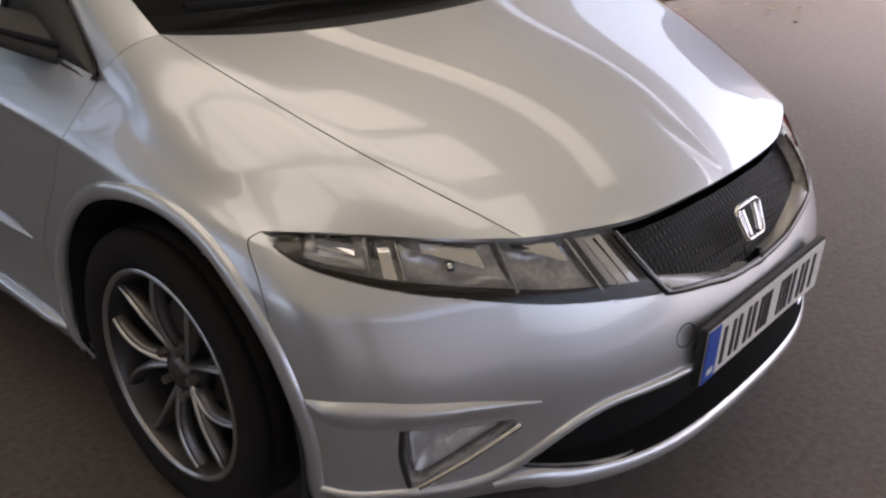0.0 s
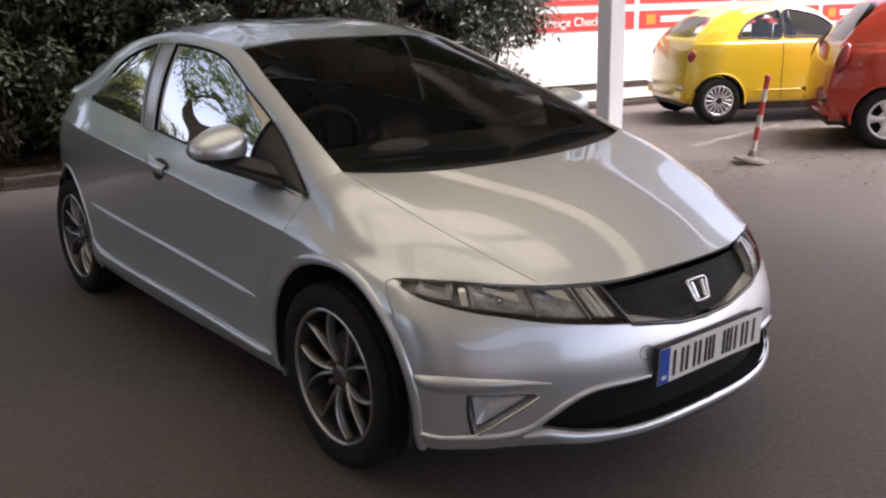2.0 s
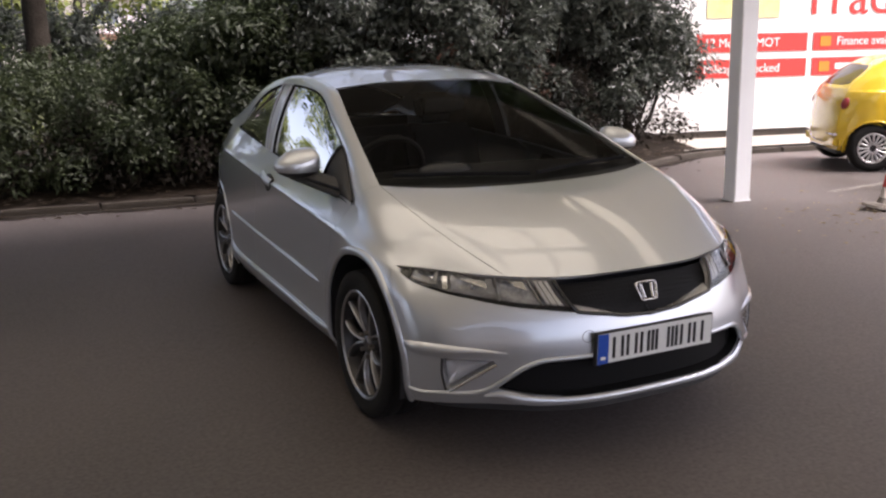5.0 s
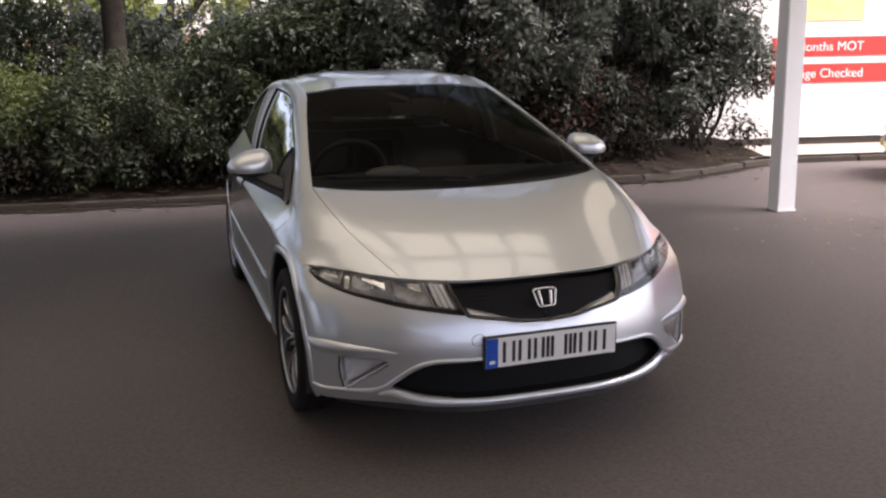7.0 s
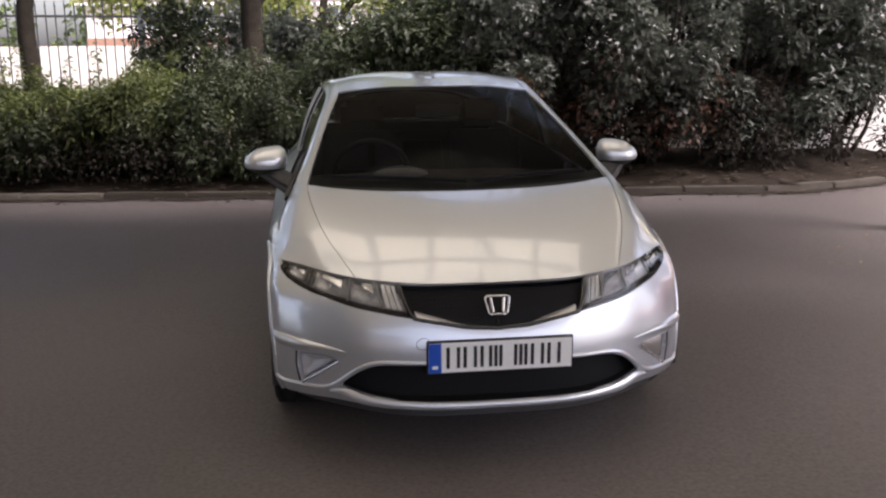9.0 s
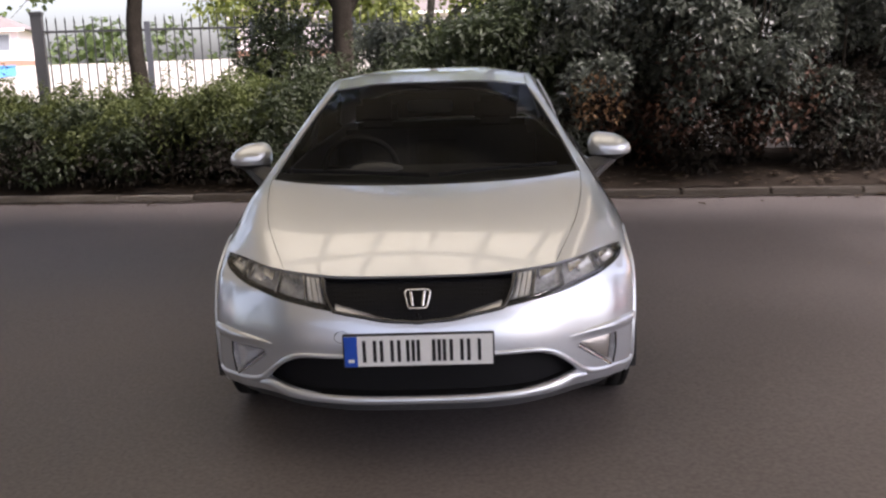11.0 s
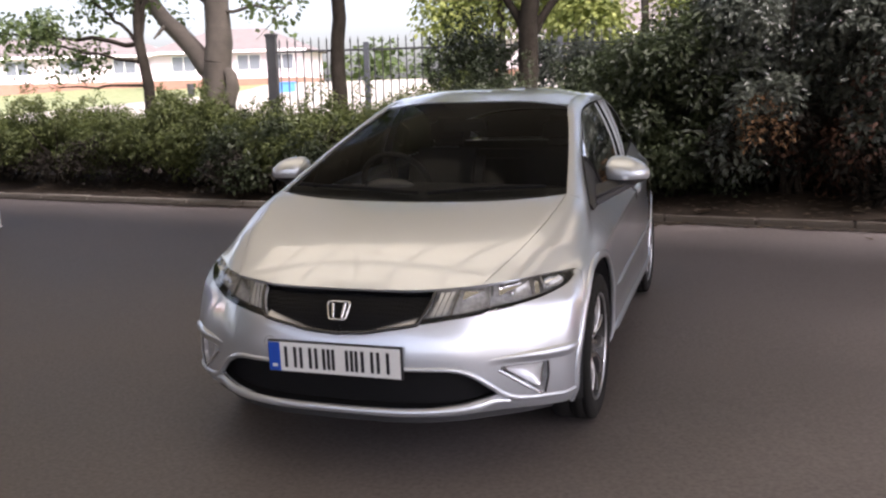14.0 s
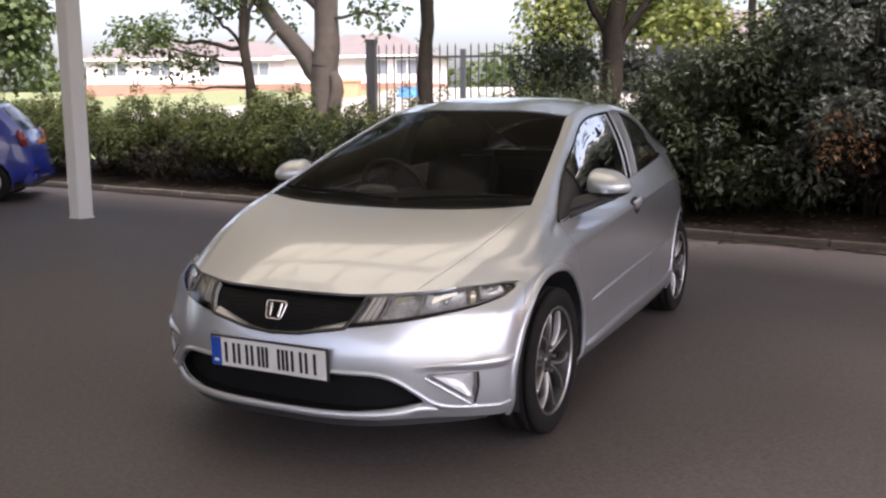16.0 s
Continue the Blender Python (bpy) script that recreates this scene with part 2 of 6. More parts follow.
def even(points, n):
    """n points evenly spaced along the smooth curve."""
    c = spline(points, 40 * len(points))
    s = np.r_[0, np.cumsum(np.linalg.norm(np.diff(c, axis=0), axis=1))]
    t = np.linspace(0, s[-1], n)
    return np.stack([np.interp(t, s, c[:, a]) for a in range(c.shape[1])], 1)


def arched(points, n):
    """The right half of a smooth curve that is the same on both sides of the middle."""
    left = [(-x, *rest) for x, *rest in points[:0:-1]]
    return spline(left + list(points), 2 * n - 1)[n - 1:]


def coons(front, back, inner, outer):
    """A patch between four curves: front and back run from inner to outer, inner and outer from front to back."""
    r, t = np.linspace(0, 1, len(front))[None, :, None], np.linspace(0, 1, len(inner))[:, None, None]
    corners = (1 - t) * ((1 - r) * front[0] + r * front[-1]) + t * ((1 - r) * back[0] + r * back[-1])
    return (1 - t) * front[None] + t * back[None] + (1 - r) * inner[:, None] + r * outer[:, None] - corners


# plan of the body at eight heights, from the middle of the nose round the corner to the middle of the tail
PLAN = [
    [(0, -.805, .252), (.26, -.790, .252), (.44, -.730, .254), (.585, -.630, .254), (.72, -.52, .246), (.80, -.38, .236), (.815, 0, .22), (.815, .4, .235), (.815, 1.0, .235), (.815, 1.6, .235), (.815, 2.2, .24), (.82, 2.62, .25), (.78, 2.95, .26), (.6, 3.18, .27), (.3, 3.26, .27), (0, 3.28, .27)],
    [(0, -.822, .300), (.26, -.806, .300), (.45, -.745, .300), (.595, -.645, .300), (.735, -.53, .295), (.822, -.38, .290), (.842, 0, .30), (.842, .4, .30), (.838, 1.0, .30), (.838, 1.6, .30), (.842, 2.2, .30), (.85, 2.62, .32), (.81, 2.95, .33), (.62, 3.21, .33), (.3, 3.3, .33), (0, 3.32, .33)],
    [(0, -.826, .410), (.26, -.809, .410), (.45, -.748, .410), (.600, -.648, .410), (.742, -.53, .410), (.828, -.38, .410), (.852, 0, .42), (.845, .4, .40), (.838, 1.0, .40), (.838, 1.6, .40), (.842, 2.2, .42), (.846, 2.62, .44), (.80, 2.95, .45), (.63, 3.23, .45), (.3, 3.32, .45), (0, 3.34, .45)],
    [(0, -.818, .500), (.26, -.802, .500), (.45, -.742, .500), (.600, -.640, .500), (.742, -.52, .500), (.832, -.37, .500), (.860, 0, .54), (.850, .4, .52), (.845, 1.0, .53), (.845, 1.6, .54), (.846, 2.2, .56), (.846, 2.62, .58), (.795, 2.95, .6), (.63, 3.23, .6), (.3, 3.32, .6), (0, 3.34, .6)],
    [(0, -.782, .595), (.26, -.770, .597), (.45, -.706, .600), (.600, -.602, .602), (.745, -.470, .606), (.828, -.34, .612), (.858, 0, .66), (.850, .3, .67), (.848, .9, .70), (.848, 1.5, .73), (.842, 2.2, .76), (.838, 2.62, .78), (.785, 2.95, .8), (.62, 3.22, .8), (.3, 3.3, .8), (0, 3.32, .8)],
    [(0, -.753, .646), (.26, -.738, .648), (.45, -.675, .652), (.602, -.568, .656), (.743, -.426, .661), (.820, -.312, .662), (.850, 0, .718), (.850, .25, .757), (.851, .85, .812), (.848, 1.45, .860), (.834, 2.2, .902), (.808, 2.62, .912), (.755, 2.95, .905), (.6, 3.2, .9), (.3, 3.28, .9), (0, 3.3, .9)],
    [(0, -.712, .690), (.26, -.694, .691), (.45, -.632, .698), (.600, -.522, .706), (.735, -.372, .712), (.806, -.275, .708), (.838, 0, .758), (.842, .22, .795), (.842, .8, .845), (.838, 1.4, .892), (.815, 2.2, .935), (.785, 2.62, .945), (.73, 2.95, .94), (.58, 3.18, .94), (.3, 3.25, .94), (0, 3.27, .94)],
    [(0, -.680, .700), (.26, -.664, .701), (.45, -.602, .708), (.590, -.494, .714), (.710, -.362, .719), (.784, -.282, .722), (.806, 0, .806), (.768, .198, .889), (.754, .8, .930), (.740, 1.4, .975), (.692, 2.25, 1.03), (.68, 2.55, 1.05), (.64, 2.85, 1.05), (.5, 3.0, 1.05), (.3, 3.06, 1.05), (0, 3.08, 1.05)],
]
# the body draws in towards the tail
PLAN = [[(x * (1 - (.03 * min(1, max(0, (y - 1.5) / 1.1)) + .07 * min(1, max(0, (y - 2.3) / .65))) * (.35 if i > 7 else 1)), y, z) for x, y, z in row] for i, row in enumerate(PLAN, 1)]
# bonnet shutline, windscreen edge, roof rail; and, paired with it, the crest of the wing and the upper edge of the side windows
INNER = [(.502, -.604, .712), (.608, -.32, .826), (.660, -.07, .912), (.678, .121, .965), (.625, .45, 1.095), (.565, .78, 1.220), (.508, 1.089, 1.325), (.515, 1.42, 1.378), (.52, 1.80, 1.376), (.53, 2.22, 1.322), (.555, 2.62, 1.195), (.54, 3.0, 1.07)]
CREST = [(.784, -.282, .722), (.803, -.08, .780), (.800, .07, .835), (.768, .198, .889), (.682, .505, 1.058), (.627, .825, 1.186), (.580, 1.112, 1.294), (.590, 1.42, 1.333), (.604, 1.75, 1.325), (.628, 2.10, 1.235), (.676, 2.39, 1.056), (.648, 2.82, 1.052)]


def body_grid(along=24, across=10):
    rows = np.array([spline([(-row[1][0], *row[1][1:]), *row, (-row[-2][0], *row[-2][1:])], along * (len(row) + 1) + 1)[along:-along] for row in PLAN])
    return np.stack([spline(rows[:, i], across * (len(PLAN) - 1) + 1) for i in range(rows.shape[1])], 1)


SIDE = body_grid()


# ---- building ----
def link(name, verts, faces, material, parent=None, label="", smooth=True, mats=None, index=None):
    """One mesh object from vertices and faces."""
    verts, faces = np.asarray(verts, float).reshape(-1, 3), [tuple(f) for f in faces]
    used = np.unique([i for f in faces for i in f])
    place = np.zeros(len(verts), int)
    place[used] = np.arange(len(used))
    verts, faces = verts[used], [tuple(int(place[i]) for i in f) for f in faces]
    me = bpy.data.meshes.new(name)
    me.from_pydata([tuple(v) for v in verts], [], [tuple(f) for f in faces])
    for m in (mats or [material]):
        me.materials.append(m)
    if index is not None:
        me.polygons.foreach_set("material_index", index)
    if smooth:
        me.polygons.foreach_set("use_smooth", [True] * len(me.polygons))
    ob = new(name, me)
    ob.parent = parent
    if label:
        tagged(ob, label)
    return ob


def part(name, bm, material, parent=None, label="", smooth=None):
    """Links a bmesh as one mesh object. smooth: the angle in degrees above which edges stay sharp; None leaves it flat."""
    me = bpy.data.meshes.new(name)
    bm.normal_update()
    if smooth is not None:
        for f in bm.faces:
            f.smooth = True
        for e in bm.edges:
            e.smooth = len(e.link_faces) == 2 and e.calc_face_angle(0) < radians(smooth)
    bm.to_mesh(me)
    bm.free()
    me.materials.append(material)
    ob = new(name, me)
    ob.parent = parent
    if label:
        tagged(ob, label)
    return ob


def thing(name, label, category, m=None, group="", kind=""):
    """An empty at the base of a thing, which parents its parts."""
    ob = new(name)
    ob.empty_display_size = 0.2
    if m is not None:
        ob.matrix_world = m
    return tagged(ob, label, category, group, kind)


def box(bm, x0, x1, y0, y1, z0, z1, bevel=0.0, m=None):
    made = bmesh.ops.create_cube(bm, size=1.0, matrix=Matrix.Translation(((x0 + x1) / 2, (y0 + y1) / 2, (z0 + z1) / 2)) @ Matrix.Diagonal((x1 - x0, y1 - y0, z1 - z0, 1)))["verts"]
    if bevel:
        edges = list({e for v in made for e in v.link_edges})
        out = bmesh.ops.bevel(bm, geom=edges, offset=bevel, segments=2, affect="EDGES")
        made = list({v for f in out["faces"] for v in f.verts} | {v for v in made if v.is_valid})
    if m is not None:
        bmesh.ops.transform(bm, matrix=m, verts=made)
    return bm


def grid_faces(rows, cols, flip=False):
    a = (np.arange(rows - 1)[:, None] * cols + np.arange(cols - 1)[None]).ravel()
    q = np.stack([a, a + 1, a + cols + 1, a + cols], 1)
    return q[:, ::-1] if flip else q


def normals(grid):
    """Unit normals of a grid of points, d/drow x d/dcolumn."""
    n = np.cross(np.gradient(grid, axis=0), np.gradient(grid, axis=1))
    return n / (np.linalg.norm(n, axis=-1, keepdims=True) + 1e-12)


def shell(name, verts, faces, material, parent, label="", gap=0.0015, depth=0.012, mirror=False):
    """A sheet-metal panel: a smooth skin whose rim is drawn in by the gap and folded inwards."""
    bm = bmesh.new()
    used = np.unique(np.concatenate([np.asarray(f) for f in faces]))
    at = {int(i): bm.verts.new(verts[i]) for i in used}
    for f in faces:
        ring = [at[int(i)] for i in f]
        ring = [v for k, v in enumerate(ring) if v is not ring[k - 1]]
        if len(set(ring)) > 2:
            try:
                bm.faces.new(ring)
            except ValueError:
                pass
    bmesh.ops.remove_doubles(bm, verts=bm.verts, dist=2e-4)
    bm.normal_update()
    rim = [e for e in bm.edges if len(e.link_faces) == 1]
    around = {v for e in rim for v in e.verts}
    shift = {}
    for v in around:
        inward = Vector((0, 0, 0))
        for f in v.link_faces:
            inward += (f.calc_center_median() - v.co).normalized()
        if mirror and abs(v.co.x) < 1e-4:
            inward.x = 0
        shift[v] = inward.normalized() * gap if inward.length > 1e-6 else inward
    for v, d in shift.items():
        v.co += d
    bm.normal_update()
    normal = {v: v.normal.copy() for v in around}
    fold = [e for e in rim if not (mirror and all(abs(v.co.x) < 1e-4 for v in e.verts))]
    out = bmesh.ops.extrude_edge_only(bm, edges=fold)
    for v in [g for g in out["geom"] if isinstance(g, bmesh.types.BMVert)]:
        near = min((e.other_vert(v) for e in v.link_edges if e.other_vert(v) in normal), key=lambda w: (w.co - v.co).length, default=None)
        if near:
            v.co -= normal[near] * depth
    if mirror:
        twin = bmesh.ops.duplicate(bm, geom=bm.verts[:] + bm.edges[:] + bm.faces[:])["geom"]
        for v in [g for g in twin if isinstance(g, bmesh.types.BMVert)]:
            v.co.x *= -1
        bmesh.ops.reverse_faces(bm, faces=[g for g in twin if isinstance(g, bmesh.types.BMFace)])
        bmesh.ops.remove_doubles(bm, verts=[v for v in bm.verts if abs(v.co.x) < 1e-4], dist=1e-3)
    return part(name, bm, material, parent, label, smooth=50)


def sweep(path, width, height, up, round_to=6, closed=False):
    """A moulding of half-round section laid along a path; up: the way it stands out at each point."""
    path, up = np.asarray(path, float), np.asarray(up, float)
    along = np.gradient(path, axis=0) if not closed else np.roll(path, -1, 0) - np.roll(path, 1, 0)
    along /= np.linalg.norm(along, axis=1, keepdims=True) + 1e-12
    across = np.cross(along, up)
    across /= np.linalg.norm(across, axis=1, keepdims=True) + 1e-12
    a = np.linspace(-0.15, math.pi + 0.15, round_to + 1)
    width, height = np.broadcast_to(width, len(path))[:, None, None], np.broadcast_to(height, len(path))[:, None, None]
    v = path[:, None] + across[:, None] * np.cos(a)[None, :, None] * width / 2 + up[:, None] * np.sin(a)[None, :, None] * height
    rows, cols = v.shape[:2]
    if closed:
        v = np.concatenate([v, v[:1]])
        rows += 1
    return v.reshape(-1, 3), grid_faces(rows, cols)


def both(make):
    """Makes a part for each side of the car."""
    return [make(1), make(-1)]


def flip_x(verts, side):
    v = np.array(verts, float).reshape(-1, 3)
    v[:, 0] *= side
    return v


# charts of the half body: round the nose (u, z), along the side (y, z)
def nose_chart(p):
    return np.stack([(p[..., 0] + p[..., 1]) / math.sqrt(2), p[..., 2]], -1)


def side_chart(p):
    return np.stack([p[..., 1], p[..., 2]], -1)


def dense(outline, step=0.003):
    o = np.array(outline, float)
    o = np.vstack([o, o[:1]])
    out = []
    for a, b in zip(o[:-1], o[1:]):
        n = max(1, int(np.linalg.norm(b - a) / step))
        out.append(a + (b - a) * np.arange(n)[:, None] / n)
    return np.concatenate(out)


def inside(points, outline):
    p, o = np.asarray(points), np.asarray(outline)
    hit = np.zeros(len(p), bool)
    for a, b in zip(o, np.roll(o, -1, 0)):
        cross = (a[1] > p[:, 1]) != (b[1] > p[:, 1])
        x = (b[0] - a[0]) * (p[:, 1] - a[1]) / (b[1] - a[1] + 1e-15) + a[0]
        hit ^= cross & (p[:, 0] < x)
    return hit


def snap(grid, chart, outline, rows=slice(None), cols=slice(None), fixed=()):
    """Moves the grid's points nearest to an outline onto it, within the surface."""
    g = grid[rows, cols]
    c = chart(g)
    ti, tj = np.gradient(g, axis=0), np.gradient(g, axis=1)
    ci, cj = np.gradient(c, axis=0), np.gradient(c, axis=1)
    o = dense(outline)
    flat = c.reshape(-1, 2)
    best = np.full(len(flat), 9.0)
    aim = flat.copy()
    for k in range(0, len(o), 200):
        d = np.linalg.norm(flat[:, None] - o[None, k:k + 200], axis=-1)
        m = d.argmin(1)
        v = d[np.arange(len(flat)), m]
        better = v < best
        best[better], aim[better] = v[better], o[k:k + 200][m[better]]
    best, aim = best.reshape(c.shape[:2]), aim.reshape(c.shape)
    size = np.maximum(np.linalg.norm(ci, axis=-1), np.linalg.norm(cj, axis=-1))
    det = ci[..., 0] * cj[..., 1] - ci[..., 1] * cj[..., 0]
    d = aim - c
    a = (d[..., 0] * cj[..., 1] - d[..., 1] * cj[..., 0]) / (det + 1e-15)
    b = (ci[..., 0] * d[..., 1] - ci[..., 1] * d[..., 0]) / (det + 1e-15)
    move = (best < 0.55 * size) & (abs(a) < 1.2) & (abs(b) < 1.2)
    for r in fixed:
        move[r] = False
    g[move] += (a[..., None] * ti + b[..., None] * tj)[move]


def on_body(uv, chart=nose_chart, offset=0.0, cols=slice(0, 7 * 24)):
    """Places chart points on the half body, stood off along its normal; gives places and normals."""
    g, n = SIDE[:, cols].reshape(-1, 3), SIDE_N[:, cols].reshape(-1, 3)
    c = chart(g)
    uv = np.asarray(uv, float)
    places, ways = np.empty((len(uv), 3)), np.empty((len(uv), 3))
    for k, q in enumerate(uv):
        d = ((c - q) ** 2).sum(1)
        near = np.argpartition(d, 4)[:4]
        w = 1 / (d[near] + 1e-8)
        w /= w.sum()
        way = (n[near] * w[:, None]).sum(0)
        way /= np.linalg.norm(way)
        i = near[d[near].argmin()]
        # slide in the tangent plane so that the chart point is met exactly
        e1 = np.cross(n[i], (0, 0, 1.0))
        e1 /= np.linalg.norm(e1)
        e2 = np.cross(n[i], e1)
        m = np.stack([chart((g[i] + 1e-3 * e1)[None])[0] - c[i], chart((g[i] + 1e-3 * e2)[None])[0] - c[i]], 1) / 1e-3
        s = np.linalg.solve(m, q - c[i])
        places[k], ways[k] = g[i] + s[0] * e1 + s[1] * e2, way
    return places + ways * offset, ways


def patch_on_body(low, high, across, up, offset=0.0, chart=nose_chart):
    """A grid on the half body between two chart curves. Returns the grid and its normals."""
    a, b = even(low, across), even(high, across)
    uv = np.stack([a + (b - a) * t for t in np.linspace(0, 1, up)])
    p, n = on_body(uv.reshape(-1, 2), chart, 0.0)
    off = np.broadcast_to(np.asarray(offset, float), (up, across)).reshape(-1, 1)
    return (p + n * off).reshape(up, across, 3), n.reshape(up, across, 3)


SIDE_N = -normals(SIDE)
ROW = 10  # grid rows to a span
TOP5 = 6 * ROW
SPAN = 24  # grid columns to a span
# outlines on the nose chart
LAMP_LOW = [(-.328, .590), (-.208, .605), (-.090, .618), (.027, .634), (.144, .651), (.263, .677), (.325, .703), (.350, .722)]
LAMP_IN = [(-.328, .590), (-.295, .62), (-.258, .66), (-.232, .70)]
GRILLE_LOW = [(-.60, .552), (-.50, .556), (-.485, .559), (-.42, .573), (-.328, .590)]
MOUTH_UP = [(-.61, .428), (-.366, .428), (-.255, .421), (-.205, .410), (-.165, .392), (-.113, .360), (-.069, .323)]
MOUTH_LOW = [(-.069, .323), (-.105, .315), (-.153, .306), (-.247, .292), (-.388, .290), (-.61, .290)]
FOG = [(.132, .420), (.122, .318), (.112, .314), (.10, .317), (-.05, .412), (-.058, .420), (-.05, .424), (.12, .425)]
ARCH_FRONT, ARCH_REAR = (-.024, .340, .380), (2.592, .328, .360)


def circle(c, n=90):
    a = np.linspace(0, 2 * math.pi, n, endpoint=False)
    return np.stack([c[0] + c[2] * np.cos(a), c[1] + c[2] * np.sin(a)], 1)


def silver_car():
    car = thing("silver_hatchback", "silver three-door hatchback car parked on dark tarmac under a canopy", "car")
    g = SIDE.copy()
    front = slice(0, 5 * SPAN + 8)
    lamp = np.vstack([even(LAMP_LOW, 60), [(.36, .80), (-.232, .80)], even(LAMP_IN[::-1], 20)])
    grille = np.vstack([even(GRILLE_LOW, 50), even(LAMP_IN, 20)[1:], [(-.232, .80), (-.60, .80)]])
    mouth = np.vstack([even(MOUTH_UP, 60), even(MOUTH_LOW, 60)[1:]])
    below = slice(0, TOP5 + 1)
    for o in (lamp, grille, mouth, np.array(FOG)):
        snap(g, nose_chart, o, below, front, fixed=(-1,))
    g[:, 0, 0] = 0
    arches = [circle(ARCH_FRONT), circle(ARCH_REAR)]
    for a in arches:
        snap(g, side_chart, a, slice(0, TOP5), slice(4 * SPAN + 12, 13 * SPAN))
    rows, cols = g.shape[:2]
    verts, faces = g.reshape(-1, 3), grid_faces(rows, cols)
    mid = verts[faces].mean(1)
    i, j = faces[:, 0] // cols, faces[:, 0] % cols
    nose = j < 5 * SPAN + 8
    gone = np.zeros(len(faces), bool)
    lowrow = i < TOP5
    nc = nose_chart(mid)
    for o in (lamp, grille, mouth, np.array(FOG)):
        gone |= nose & lowrow & inside(nc, o)
    gone |= nose & lowrow & inside(nc + (0, .005), mouth) & (nc[:, 0] < -.2)
    for a, c in zip(arches, (ARCH_FRONT, ARCH_REAR)):
        gone |= inside(side_chart(mid), a) & (mid[:, 0] > .6)
        gone |= (abs(mid[:, 1] - c[0]) < c[2] - .02) & (mid[:, 2] < c[1]) & (mid[:, 0] > .6)
    bumper = (j < 5 * SPAN) & (lowrow | (nc[:, 0] > .33))
    shell("front_bumper", verts, faces[bumper & ~gone], PAINT, car, "silver painted front bumper", mirror=True)
    for side in (1, -1):
        v = flip_x(verts, side)
        for name, a, b in (("door_panel", 7, 9), ("rear_quarter", 9, 15)):
            pick = (j >= a * SPAN) & (j < b * SPAN) & ~gone
            f = faces[pick] if side > 0 else faces[pick][:, ::-1]
            shell(name, v, f, PAINT, car, gap=.0012)
    # bonnet
    n, k = 41, 49
    lead = arched([(0, -.706, .699), (.26, -.690, .700), (.42, -.640, .706), (.502, -.604, .712)], n)
    back = arched([(0, -.020, .934), (.30, .000, .942), (.52, .050, .953), (.678, .121, .965)], n)
    middle = even([(0, -.706, .699), (0, -.62, .748), (0, -.42, .832), (0, -.2, .892), (0, -.10, .916), (0, -.020, .934)], k)
    shut = even(INNER[:4], k)
    hood = coons(lead, back, middle, shut)
    r = np.linspace(0, 1, n)[None, :]
    t = np.linspace(0, 1, k)[:, None]
    hood[..., 2] += .008 * (1 - r ** 2) * np.sin(math.pi * t)
    # one smooth crowned sheet, drawn to its edges only along the rim
    hx, hy, hz = (hood[..., q].ravel() for q in range(3))
    basis = np.stack([hy ** a * hx ** (2 * b) for a in range(4) for b in range(2)], 1)
    sheet_z = (basis @ np.linalg.lstsq(basis, hz, rcond=None)[0]).reshape(k, n)
    rim = np.maximum(np.clip((r - .90) / .10, 0, 1) ** 2, np.clip((.06 - t) / .06, 0, 1) ** 2)
    hood[..., 2] = sheet_z + (hood[..., 2] - sheet_z) * rim
    shell("bonnet", hood.reshape(-1, 3), grid_faces(k, n), PAINT, car, "silver bonnet with a sharp shutline", mirror=True)
    # wing top, windscreen pillar, roof rail and rear pillar in one pressing on each side
    m, w = 133, 15
    start = spline([(.502, -.604, .712), (.60, -.517, .717), (.715, -.370, .722), (.784, -.282, .722)], w)
    wing_out, wing_in = g[-1, 5 * SPAN:7 * SPAN + 1], even(INNER[:4], 2 * SPAN + 1)
    start[-1] = wing_out[0]
    rail_in, rail_out = spline(INNER[3:], 97), spline(CREST[3:], 97)
    rail_out[0] = wing_out[-1]
    step = np.linspace(rail_in[0], rail_out[0], w)
    rail = np.concatenate([coons(start, step, wing_in, wing_out), coons(step, np.linspace(rail_in[-1], rail_out[-1], w), rail_in, rail_out)[1:]])
    m = len(rail)
    q = np.linspace(0, 1, w)[None, :, None]
    swell = np.interp(np.arange(m), [0, 16, 32, 48, 60, 96, 144], [0, .016, .020, .018, .012, .014, .02])[:, None, None]
    way = normals(rail)
    way *= np.sign(way[..., 2:3] + 1e-9)
    rail = rail + way * swell * 4 * q * (1 - q)
    for side in (1, -1):
        cut = 2 * SPAN + 1
        shell("side_frame", flip_x(rail[cut - 1:], side), grid_faces(m - cut + 1, w, side < 0), PAINT, car, gap=.0003)
        low = (j >= 5 * SPAN) & (j < 7 * SPAN) & ~gone
        f_top = grid_faces(cut, w, side < 0) + len(verts)
        f_low = faces[low] if side > 0 else faces[low][:, ::-1]
        shell("front_wing", np.concatenate([flip_x(verts, side), flip_x(rail[:cut], side)]), np.concatenate([f_low, f_top]), PAINT, car, gap=.0010)
    # windscreen, roof, tailgate
    n = 31
    base = arched([(0, .065, .938), (.35, .085, .948), (.668, .145, .965)], n)
    head = arched([(0, 1.010, 1.347), (.28, 1.035, 1.344), (.500, 1.075, 1.318)], n)
    screen = coons(base, head, even([(0, .065, .938), (0, .50, 1.150), (0, 1.010, 1.347)], 31), even([(.668, .145, .965), (.615, .46, 1.090), (.556, .79, 1.213), (.500, 1.075, 1.318)], 31))
    r = np.linspace(0, 1, n)[None, :]
    screen[..., 2] += .022 * np.sin(math.pi * np.linspace(0, 1, 31))[:, None] * (1 - r ** 2)
